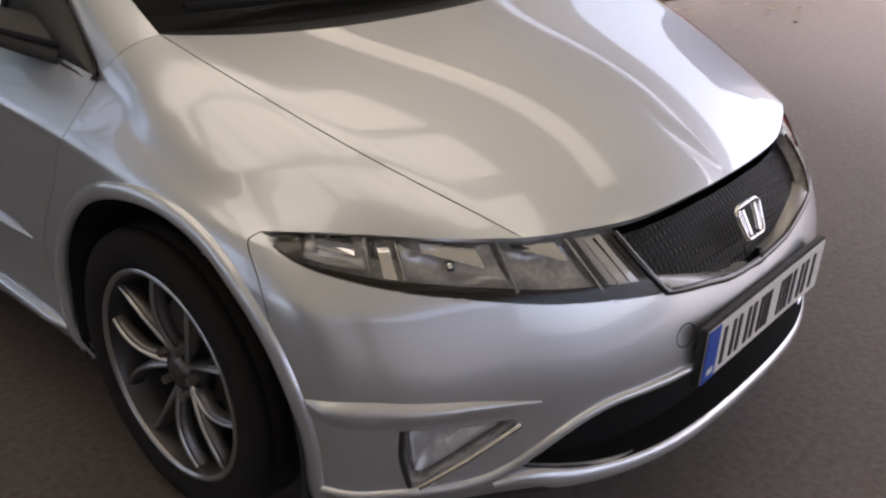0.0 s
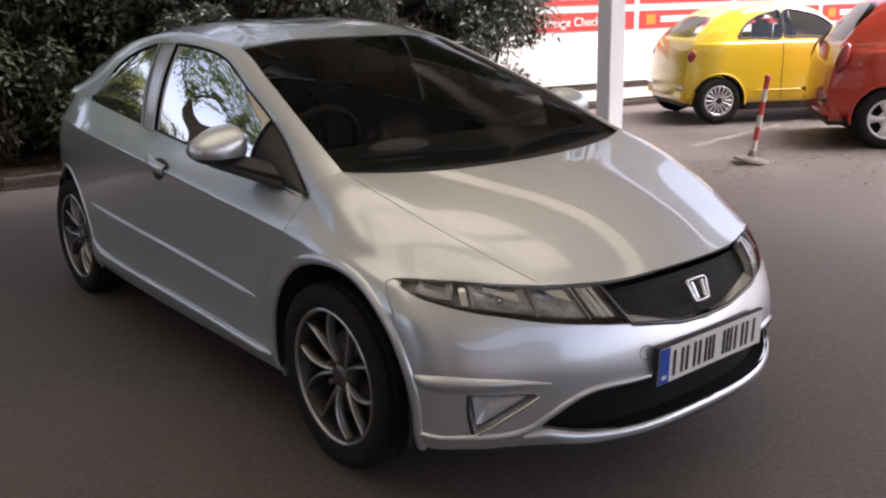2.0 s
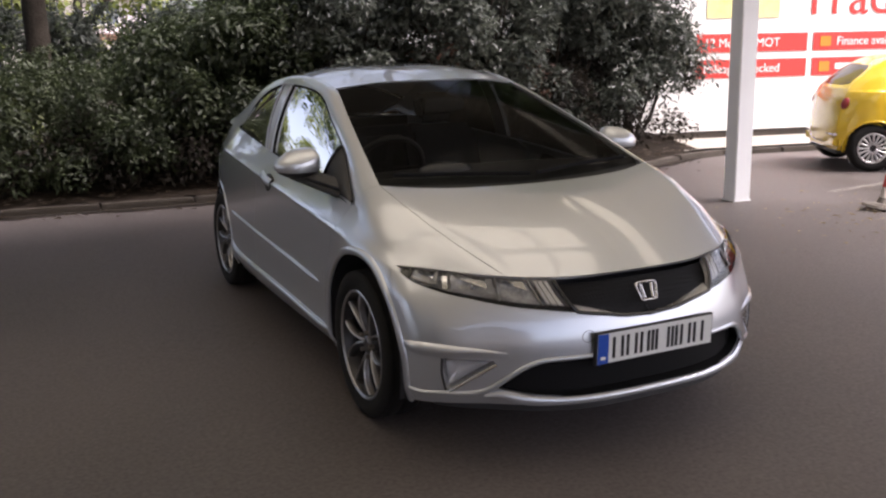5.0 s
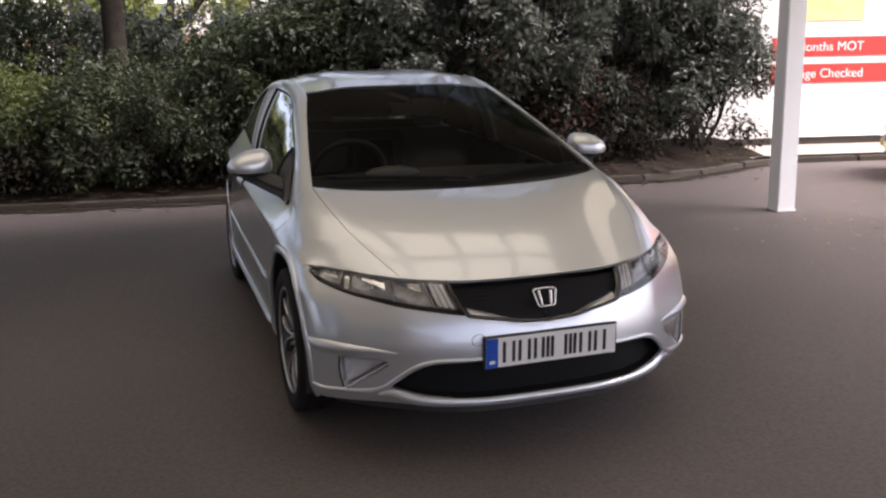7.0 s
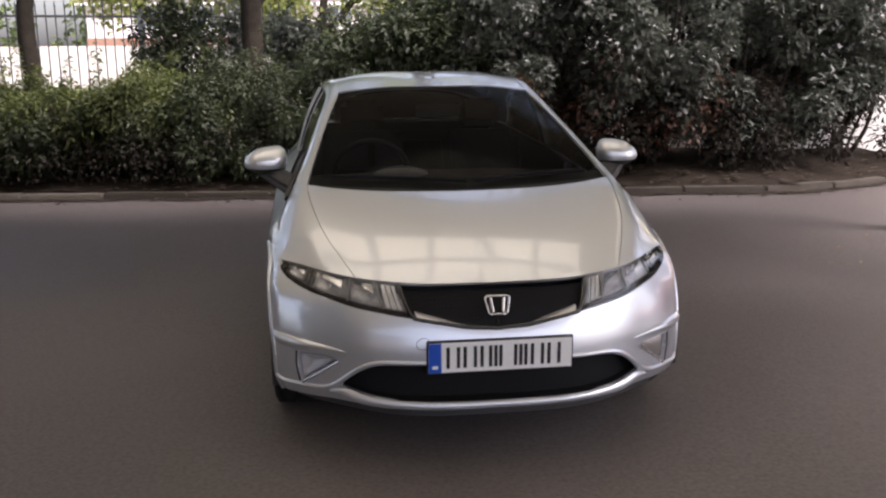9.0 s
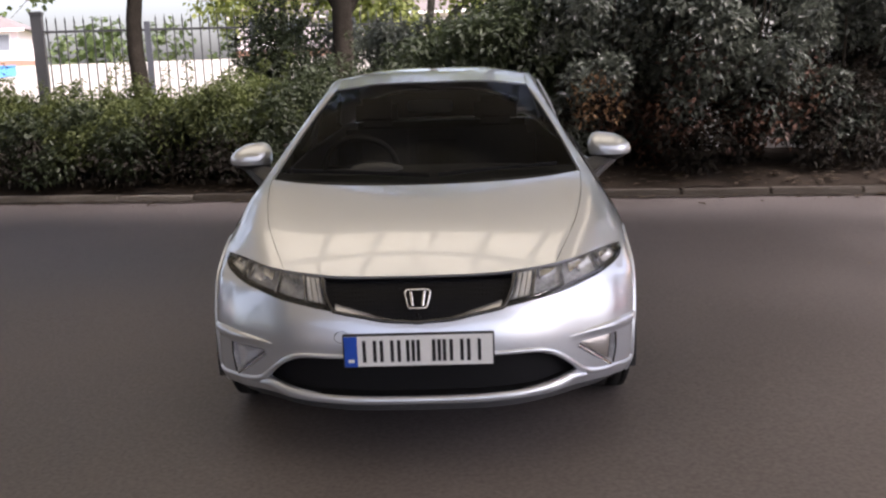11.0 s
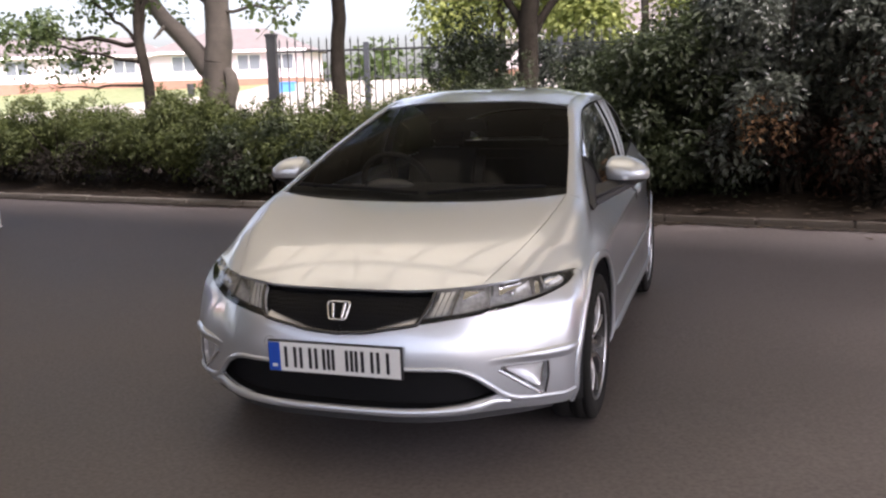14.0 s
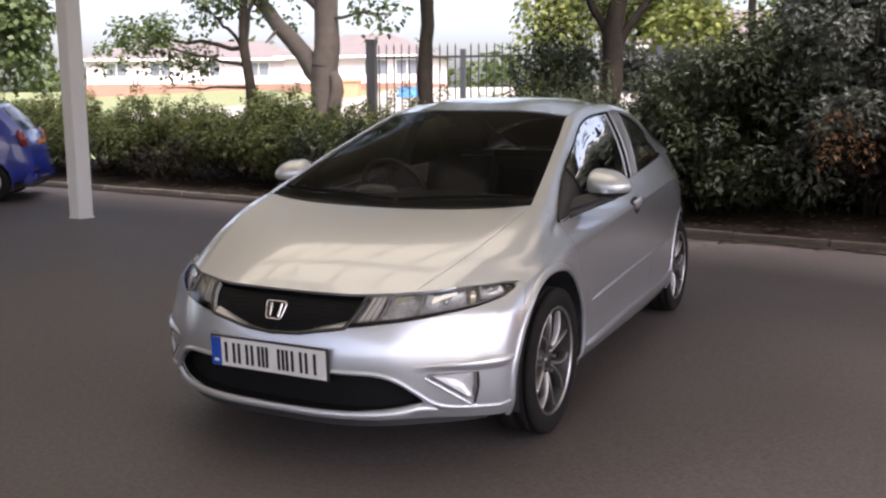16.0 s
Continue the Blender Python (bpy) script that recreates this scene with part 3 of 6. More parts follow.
    shell("windscreen", screen.reshape(-1, 3), grid_faces(31, n), SCREEN, car, "dark raked windscreen with reflections", mirror=True, gap=0, depth=.004)
    brow = arched([(0, 1.022, 1.353), (.28, 1.045, 1.351), (.508, 1.089, 1.326)], n)
    roof_mid = even([(0, 1.022, 1.353), (0, 1.22, 1.395), (0, 1.5, 1.419), (0, 1.8, 1.416), (0, 2.2, 1.375), (0, 2.62, 1.285)], 41)
    roof = coons(brow, arched([(0, 2.62, 1.285), (.3, 2.62, 1.262), (.53, 2.6, 1.18)], n), roof_mid, even(INNER[6:11], 41))
    shell("roof", roof.reshape(-1, 3), grid_faces(41, n), PAINT, car, "silver roof panel", mirror=True)
    hatch = coons(spline([(0, 2.63, 1.282), (.3, 2.63, 1.258), (.53, 2.61, 1.177)], n), spline([(0, 3.08, 1.05), (.3, 3.06, 1.05), (.5, 3.0, 1.05)], n), np.linspace((0, 2.63, 1.282), (0, 3.08, 1.05), 15), np.linspace((.53, 2.61, 1.177), (.5, 3.0, 1.05), 15))
    shell("tailgate_glass", hatch.reshape(-1, 3), grid_faces(15, n), GLASS, car, mirror=True)
    # side windows
    top = even(CREST[3:11], 81)
    belt = even([PLAN[7][7], PLAN[7][8], PLAN[7][9], PLAN[7][10], (.672, 2.34, 1.065)], 81)
    t = np.linspace(0, 1, 13)[:, None, None]
    pane = belt[None] + (top - belt)[None] * t
    bow = normals(pane)
    bow *= np.sign(bow[..., :1] + 1e-9)
    pane = pane + bow * (.018 * 4 * t * (1 - t) - .006)
    for side in (1, -1):
        for name, a, b in (("door_window", 15, 49), ("quarter_window", 53, 81)):
            cut = pane[:, a:b]
            v, f = flip_x(cut, side), grid_faces(13, b - a, side > 0)
            shell(name, v, f, GLASS, car, gap=.0, depth=.004)
            loop = np.concatenate([cut[0], cut[1:, -1], cut[-1, ::-1][1:], cut[::-1, 0][1:-1]])
            v, f = sweep(loop + (.002, 0, 0), .014, .006, np.tile((1.0, 0, .15), (len(loop), 1)), closed=True)
            link("window_seal", flip_x(v, side), f if side < 0 else f[:, ::-1], RUBBER, car)
        cut = pane[:, 48:54] + (.007, 0, 0)
        shell("door_pillar", flip_x(cut, side), grid_faces(13, 6, side > 0), PILLAR, car, gap=0)
        sail = pane[:, 0:16] + (.006, 0, 0)
        shell("mirror_sail", flip_x(sail, side), grid_faces(13, 16, side > 0), BLACK, car, gap=0)
    # cowl and wipers
    lower = spline([(0, -.030, .916), (.30, -.008, .924), (.52, .042, .936), (.672, .118, .950)], n)
    upper = base + (0, .05, .018)
    cowl = np.stack([lower + (0, 0, -.012), lower * .4 + upper * .6 + (0, 0, -.018), upper + (0, 0, .002)])
    shell("scuttle", cowl.reshape(-1, 3), grid_faces(3, n), BLACK, car, mirror=True, gap=0)
    for x0, x1, y0 in ((-.60, .02, .135), (.06, .58, .115)):
        s = np.linspace(0, 1, 24)
        x = x0 + (x1 - x0) * s
        y = .085 + .085 * (x / .66) ** 2 + .022 * np.sin(math.pi * s)
        z = .938 + (y - .065) * .44 + .016
        arm = np.stack([x, y, z], 1)
        v, f = sweep(arm, .014, .014, np.tile((0, -.4, .9), (24, 1)), closed=False)
        link("wiper", v, f, RUBBER, car)
    # round cover of the towing eye
    cover, cn = on_body(np.array([(-.37, .505)]) + .020 * np.stack([np.cos(np.linspace(0, 6.28, 25)), np.sin(np.linspace(0, 6.28, 25))], 1))
    v, f = sweep(cover + cn * .0002, .0022, .0008, cn)
    link("towing_eye_cover", flip_x(v, -1), f, BLACK, car)
    # headlamps
    for side in (1, -1):
        high = even([(-.232, .696), (-.07, .7075), (.08, .7135), (.22, .718), (.345, .7195)], 60)
        low = even(LAMP_LOW, 60)
        headlamp(car, side, low, high)
    # grille
    grille_low, grille_high = [(-.586, .552), (-.485, .559), (-.42, .573), (-.328, .590)], [(-.503, .690), (-.42, .690), (-.30, .690), (-.234, .691)]
    back_g, _ = patch_on_body(grille_low, grille_high, 31, 13, -.022)
    back_g[:, 0, 0] = 0
    grid_v = np.concatenate([back_g[:, ::-1] * (-1, 1, 1), back_g[:, 1:]], 1)
    link("grille_mesh", grid_v.reshape(-1, 3), grid_faces(13, 61, True), MESH, car, "black honeycomb grille")
    rim_g, rim_n = patch_on_body(grille_low, grille_high, 31, 13, .001)
    edge = np.concatenate([rim_g[0], rim_g[1:, -1]])
    edge_n = np.concatenate([rim_n[0], rim_n[1:, -1]])
    edge[0, 0] = 0
    for side in (1, -1):
        v, f = sweep(edge, .014, .006, edge_n)
        link("grille_surround", flip_x(v, side), f if side < 0 else f[:, ::-1], GLOSS_BLACK, car)
        wing, _ = patch_on_body([(-.535, .560), (-.485, .563), (-.42, .577), (-.335, .594)], [(-.535, .566), (-.48, .571), (-.40, .597), (-.315, .622)], 24, 4, [[.002], [-.004], [-.012], [-.022]])
        link("grille_blade", flip_x(wing, side), grid_faces(4, 24, side > 0), SMOKED, car)
    badge(car)
    # lower opening
    up_m, low_m = even(MOUTH_UP[:-1] + [(-.075, .33)], 40), even(MOUTH_LOW[::-1][:-1] + [(-.075, .322)], 40)
    hollow = []
    for d in (-.001, -.03, -.06):
        p, nn = on_body(np.concatenate([up_m, low_m[::-1]]), nose_chart, 0)
        p = p + (0, -d, 0)
        hollow.append(p)
    v = np.concatenate(hollow)
    k = len(hollow[0])
    f = [(a * k + b, a * k + b + 1, (a + 1) * k + b + 1, (a + 1) * k + b) for a in range(2) for b in range(k - 1)]
    deep = np.stack([np.array(hollow[2][:40]), np.array(hollow[2][40:][::-1])])
    for side in (1, -1):
        link("intake_duct", flip_x(v, side), f, DUCT, car)
        link("intake_mesh", flip_x(deep, side), grid_faces(2, 40), DUCT, car)
        # mouldings round the opening, lip below it
        trim = even([(-.42, .437), (-.366, .436), (-.255, .432), (-.200, .421), (-.150, .396), (-.095, .357), (-.040, .318), (.02, .298), (.131, .291), (.209, .286), (.272, .291)], 70)
        p, nn = on_body(trim)
        v2, f2 = sweep(p, np.interp(np.linspace(0, 1, 70), [0, .12, .5, .62, 1], [.016, .018, .020, .024, .016]), .009, nn)
        link("bumper_moulding", flip_x(v2, side), f2 if side < 0 else f2[:, ::-1], PAINT, car)
        lip = even([(-.5800, .272), (-.388, .272), (-.247, .276), (-.153, .285), (-.085, .298), (-.02, .290)], 50)
        p, nn = on_body(lip)
        v2, f2 = sweep(p, np.interp(np.linspace(0, 1, 50), [0, .5, .8, 1], [.030, .034, .046, .02]), .011, nn * (1, 1, .3) + (0, 0, .35), round_to=4)
        link("bumper_lip", flip_x(v2, side), f2 if side < 0 else f2[:, ::-1], PAINT, car)
        # ledge above the fog lamp
        lo, hi = [(.286, .462), (.235, .452), (.165, .450), (.027, .455), (-.100, .453)], [(.291, .474), (.235, .478), (.177, .478), (.027, .470), (-.100, .456)]
        shelf, _ = patch_on_body(lo, hi, 50, 5, np.array([[.002], [.012], [.011], [.006], [.0]]) * np.interp(np.linspace(0, 1, 50), [0, .08, .6, 1], [.3, 1, 1, .1])[None])
        under, _ = patch_on_body([(a, b - .022) for a, b in lo], lo, 50, 4, np.array([[.0005], [.003], [.008], [.0125]]) * np.interp(np.linspace(0, 1, 50), [0, .08, .6, 1], [.3, 1, 1, .1])[None])
        ledge = np.concatenate([under, shelf[1:]])
        link("bumper_ledge", flip_x(ledge, side), grid_faces(8, 50, side < 0), PAINT, car)
        fog_lamp(car, side)
        # lines pressed into the side
        for name, a, b, wide, high, mat in (("door_moulding", [(.46, .502), (1.2, .536), (2.16, .574)], 80, .017, .012, PAINT), ("sill_moulding", [(.36, .303), (1.1, .319), (1.92, .331), (2.12, .345), (2.20, .38)], 80, .032, .018, PAINT)):
            p, nn = on_body(even(a, b), side_chart, 0, slice(6 * SPAN, 12 * SPAN))
            v2, f2 = sweep(p, wide * np.interp(np.linspace(0, 1, b), [0, .06, .94, 1], [.2, 1, 1, .3]), high * np.interp(np.linspace(0, 1, b), [0, .06, .94, 1], [.1, 1, 1, .2]), nn)
            link(name, flip_x(v2, side), f2 if side > 0 else f2[:, ::-1], mat, car)
        # wheel arch lips
        for c in (ARCH_FRONT, ARCH_REAR):
            a = np.linspace(-.28, math.pi + .28, 60)
            ring = np.stack([c[0] + (c[2] + .012) * np.cos(a), c[1] + (c[2] + .012) * np.sin(a)], 1)
            p, nn = on_body(ring, side_chart, 0, slice(4 * SPAN + 12, 13 * SPAN))
            v2, f2 = sweep(p, .034 if c is ARCH_FRONT else .022, .009 if c is ARCH_FRONT else .006, nn)
            link("wheel_arch_lip", flip_x(v2, side), f2 if side > 0 else f2[:, ::-1], PAINT, car)
            # inner arch
            liner = []
            for x, k in ((.835 if c is ARCH_FRONT else .765, 1.0), (.55, 1.0), (.52, .55)):
                liner.append(np.stack([np.full(60, x), c[0] + c[2] * k * np.cos(a), c[1] + c[2] * k * np.sin(a)], 1))
            link("arch_liner", flip_x(np.concatenate(liner), side), grid_faces(3, 60, side > 0), BLACK, car)
        # handle in its recess
        bm = bmesh.new()
        bmesh.ops.create_uvsphere(bm, u_segments=24, v_segments=12, radius=1, matrix=Matrix.Translation((side * .840, 1.218, .852)) @ Matrix.Rotation(radians(-9), 4, "X") @ Matrix.Diagonal((.016, .088, .054, 1)))
        recess = part("handle_recess", bm, BLACK, car, "dark handle recess", smooth=60)
        s = np.linspace(0, 1, 16)
        bar = np.stack([.846 + .014 * np.sin(math.pi * s), 1.315 - .165 * s, .876 - .026 * s], 1)
        v2, f2 = sweep(bar + (0, 0, .012), .046, .016, np.tile((1.0, 0, .2), (16, 1)))
        link("door_handle", flip_x(v2, side), f2 if side > 0 else f2[:, ::-1], PAINT, car)
        door_mirror(car, side)
    for x in (-.752, .752):
        wheel(car, x, .010, .334)
        wheel(car, x * .935, 2.62, .309)
    inside_car(car)
    plate(car)
    return car


def headlamp(car, side, low, high):
    uv = np.stack([low + (high - low) * t for t in np.linspace(0, 1, 9)])
    p, n = on_body(uv.reshape(-1, 2))
    p, n = p.reshape(9, 60, 3), n.reshape(9, 60, 3)
    lens = p + n * .0005
    lamp = link("headlamp_housing", flip_x(p - n * .050, side), grid_faces(9, 60, side < 0), LAMP_DARK, car, "dark headlamp housing behind clear glass")
    link("headlamp_lens", flip_x(lens, side), grid_faces(9, 60, side < 0), CLEAR, lamp, "clear headlamp lens")
    loop = np.concatenate([lens[0], lens[1:, -1], lens[-1, ::-1][1:], lens[::-1, 0][1:-1]])
    deep = loop - np.concatenate([n[0], n[1:, -1], n[-1, ::-1][1:], n[::-1, 0][1:-1]]) * .05
    ring = np.stack([loop, deep], 1)
    k = len(loop)
    f = [(2 * a, 2 * ((a + 1) % k), 2 * ((a + 1) % k) + 1, 2 * a + 1) for a in range(k)]
    link("lamp_wall", flip_x(ring, side), f, LAMP_DARK, lamp)
    # black band under the glass
    band = p[0:3] - n[0:3] * np.array([.002, .006, .03])[:, None, None]
    link("lamp_bezel", flip_x(band, side), grid_faces(3, 60, side < 0), GLOSS_BLACK, lamp)
    # bowls and panels, from the inside outwards
    for name, a, b, t0, t1, d0, d1, mat in (("lamp_panel", 9, 22, 2, 9, .026, .040, LAMP_DARK), ("lamp_bowl", 22, 39, 2, 9, .014, .046, SATIN), ("lamp_bowl", 43, 54, 3, 9, .010, .040, CHROME_FLUTED), ("lamp_panel", 39, 42, 2, 9, .012, .012, CHROME), ("lamp_panel", 2, 8, 2, 9, .010, .014, CHROME_FLUTED)):
        cut_p, cut_n = p[t0:t1, a:b], n[t0:t1, a:b]
        s = np.linspace(-1, 1, b - a)[None, :, None]
        t = np.linspace(-1, 1, t1 - t0)[:, None, None]
        depth = d0 + (d1 - d0) * (1 - np.clip(s * s * .6 + t * t * .5, 0, 1))
        link(name, flip_x(cut_p - cut_n * depth, side), grid_faces(t1 - t0, b - a, side < 0), mat, lamp, "bright fluted reflector")
    # bright wedge across the top of the large bowl
    for wedge in ([(25, .94, .012), (34, .94, .012), (34, .78, .010), (25, .52, .010)], [(11, .95, .012), (19, .95, .012), (19, .84, .010), (11, .62, .010)], [(45, .92, .012), (51, .92, .012), (51, .70, .010), (45, .55, .010)]):
        v = [p[0, k] + (p[-1, k] - p[0, k]) * t - n[4, k] * d for k, t, d in wedge]
        link("lamp_wedge", flip_x(v, side), [(0, 1, 2, 3)] if side > 0 else [(3, 2, 1, 0)], CHROME, lamp, smooth=False)
    bulb = bmesh.new()
    q = p[5, 30] - n[5, 30] * .030
    bmesh.ops.create_uvsphere(bulb, u_segments=16, v_segments=10, radius=.011, matrix=Matrix.Translation((q[0] * side, q[1], q[2])))
    part("bulb", bulb, CHROME, lamp, smooth=60)
    for a0, a1, t0, t1, wide, mat in ((9, 9, .15, .95, .007, CHROME), (4, 4, .2, .92, .004, GLOSS_BLACK), (6, 6, .2, .92, .005, CHROME), (22, 21, .15, 1, .006, SATIN), (38, 38, .25, 1, .005, CHROME), (43, 43, .3, 1, .008, LAMP_DARK), (54, 54, .35, .9, .004, CHROME)):
        k = np.linspace(0, 1, 12)[:, None]
        lo_p, hi_p = p[0, a0] + (p[-1, a0] - p[0, a0]) * t0, p[0, a1] + (p[-1, a1] - p[0, a1]) * t1
        line = lo_p + (hi_p - lo_p) * k - n[4, a0] * .008
        v, f = sweep(line, wide, .004, np.tile(n[4, a0], (12, 1)))
        link("lamp_divider", flip_x(v, side), f if side < 0 else f[:, ::-1], mat, lamp)
    tip = p[:, 53:60] - n[:, 53:60] * .006
    link("lamp_tip", flip_x(tip, side), grid_faces(9, 7, side < 0), GLOSS_BLACK, lamp)
    return lamp


def fog_lamp(car, side):
    o = np.array(FOG)
    mid = np.array([.08, .385])
    o = dense(o, .008)
    p, n = on_body(o)
    pm, nm = on_body(mid[None])
    back = p * .88 + pm * .12 - nm * .035
    k = len(o)
    v = np.concatenate([p - n * .001, back, pm - nm * .04])
    f = [(a, (a + 1) % k, k + (a + 1) % k, k + a) for a in range(k)] + [(k + a, k + (a + 1) % k, 2 * k) for a in range(k)]
    lamp = link("fog_lamp", flip_x(v, side), f, LAMP_DARK, car, "triangular front fog lamp in a dark recess", smooth=False)
    inner = (o - mid) * .86 + mid + (-.004, .002)
    q, m = on_body(inner)
    qm, _ = on_body(mid[None])
    glass = np.concatenate([q - m * .012, qm - nm * .004])
    f = [(a, (a + 1) % k, k) for a in range(k)]
    link("fog_lens", flip_x(glass, side), f, CLEAR, lamp)
    q2, m2 = on_body((o - mid) * .8 + mid)
    bowl = np.concatenate([q2 - m2 * .014, q2 * .5 + qm * .5 - nm * .03, qm - nm * .034])
    f = [(a, (a + 1) % k, k + (a + 1) % k, k + a) for a in range(k)] + [(k + a, k + (a + 1) % k, 2 * k) for a in range(k)]
    link("fog_reflector", flip_x(bowl, side), f, CHROME_FLUTED, lamp)
    edge = even([(.106, .304), (.02, .357), (-.066, .413)], 30)
    q, m = on_body(edge)
    v, f = sweep(q, .012, .007, m)
    link("fog_trim", flip_x(v, side), f if side > 0 else f[:, ::-1], CHROME, lamp, "bright trim strip")
    edge = even([(.132, .426), (.134, .37), (.122, .306)], 20)
    q, m = on_body(edge)
    v, f = sweep(q, .010, .004, m)
    link("fog_surround", flip_x(v, side), f if side > 0 else f[:, ::-1], BLACK, lamp)


def badge(car):
    """A plain rounded frame with two slanting bars, bright metal."""
    m = Matrix.Translation((0, -.770, .630)) @ Matrix.Rotation(radians(-26), 4, "X") @ Matrix.Scale(.93, 4)
    loop = []
    for x, z in ((-.048, .036), (.048, .036), (.038, -.036), (-.038, -.036)):
        for k in range(6):
            a = k / 5 * math.pi / 2
            sx, sz = (1 if x > 0 else -1), (1 if z > 0 else -1)
            start = {(1, 1): math.pi / 2, (1, -1): 0, (-1, -1): -math.pi / 2, (-1, 1): math.pi}[(sx, sz)]
            loop.append((x - sx * .014 + .014 * math.cos(start - a), 0, z - sz * .014 + .014 * math.sin(start - a)))
    loop = np.array(loop)
    v, f = sweep(loop, .009, .007, np.tile((0, -1.0, 0), (len(loop), 1)), closed=True)
    ring = link("badge", v, f, CHROME, car, "bright metal badge frame")
    ring.matrix_local = m
    for s in (1, -1):
        line = np.linspace((s * .026, 0, .028), (s * .019, 0, -.028), 8)
        v, f = sweep(line, .013, .007, np.tile((0, -1.0, 0), (8, 1)))
        link("badge_bar", v, f, CHROME, ring)


def plate(car):
    m = Matrix.Translation((0, -.826, .461)) @ Matrix.Rotation(radians(2.5), 4, "X")
    bm = box(bmesh.new(), -.266, .266, -.004, .012, -.061, .061, .003)
    holder = part("plate_holder", bm, BLACK, car)
    holder.matrix_local = m
    part("number_plate", box(bmesh.new(), -.260, .260, -.0065, -.002, -.0555, .0555, .001), PLATE_WHITE, holder, "white number plate with dark bars")
    part("plate_band", box(bmesh.new(), -.2598, -.214, -.0082, -.006, -.055, .055), PLATE_BLUE, holder, "blue band")
    x = -.196
    for count, wide in enumerate((.05, .05, .02, .05, 0, .05, .05, .05)):
        if not wide:
            x += .030
            continue
        strokes = (x, x + wide / 2 - .006, x + wide - .013) if count in (3, 5) else (x, x + wide - .013) if wide > .03 else (x,)
        for s in strokes:
            part("plate_bar", box(bmesh.new(), s, s + .012, -.0082, -.006, -.0395, .0395), PLATE_INK, holder)
        x += wide + .011
    part("plate_mark", box(bmesh.new(), -.247, -.226, -.0092, -.008, -.040, -.028), PLATE_WHITE, holder)


def door_mirror(car, side):
    bm = bmesh.new()
    bmesh.ops.create_uvsphere(bm, u_segments=36, v_segments=20, radius=1)
    for v in bm.verts:
        x, y, z = v.co
        v.co.y = y * (.10 if y < 0 else .045)
        wide = 1.0 - .16 * max(0, -z)
        v.co.x = math.copysign(abs(x) ** (.62 if x < 0 else .85), x) * .104 * wide
        v.co.z = math.copysign(abs(z) ** .82, z) * ((.078 if z > 0 else .058) - .020 * x) - .006 * x
    top = bm.copy()
    bmesh.ops.delete(top, geom=[f for f in top.faces if f.calc_center_median().z < -.018], context="FACES")
    bmesh.ops.delete(bm, geom=[f for f in bm.faces if f.calc_center_median().z >= -.018], context="FACES")
    place = Matrix.Translation((side * .880, .610, 1.010)) @ Matrix.Rotation(radians(-side * 10), 4, "Z") @ Matrix.Diagonal((side, 1, 1, 1))
    for b in (top, bm):
        bmesh.ops.transform(b, matrix=place, verts=b.verts)
        if side < 0:
            bmesh.ops.reverse_faces(b, faces=b.faces)
    shell_ob = part("door_mirror", top, PAINT, car, "silver mirror housing with a black base", smooth=50)
    part("mirror_base", bm, BLACK, shell_ob, smooth=50)
    glass = bmesh.new()
    bmesh.ops.create_circle(glass, cap_ends=True, segments=32, radius=1, matrix=place @ Matrix.Translation((0, .047, .002)) @ Matrix.Rotation(radians(-90), 4, "X") @ Matrix.Diagonal((.088, .048, 1, 1)))
    part("mirror_glass", glass, MIRROR, shell_ob)
    s = np.linspace(0, 1, 12)
    arm = np.stack([.715 + .165 * s, .385 + .235 * s, .912 + .060 * s], 1)
    v, f = sweep(arm, .15 - .06 * s, .030, np.tile((.2, -.2, 1.0), (12, 1)), round_to=10)
    v2, f2 = sweep(arm, .15 - .06 * s, .020, np.tile((.2, -.2, -1.0), (12, 1)), round_to=10)
    link("mirror_arm", flip_x(np.concatenate([v, v2]), side), np.concatenate([f, f2 + len(v)]), BLACK, shell_ob)


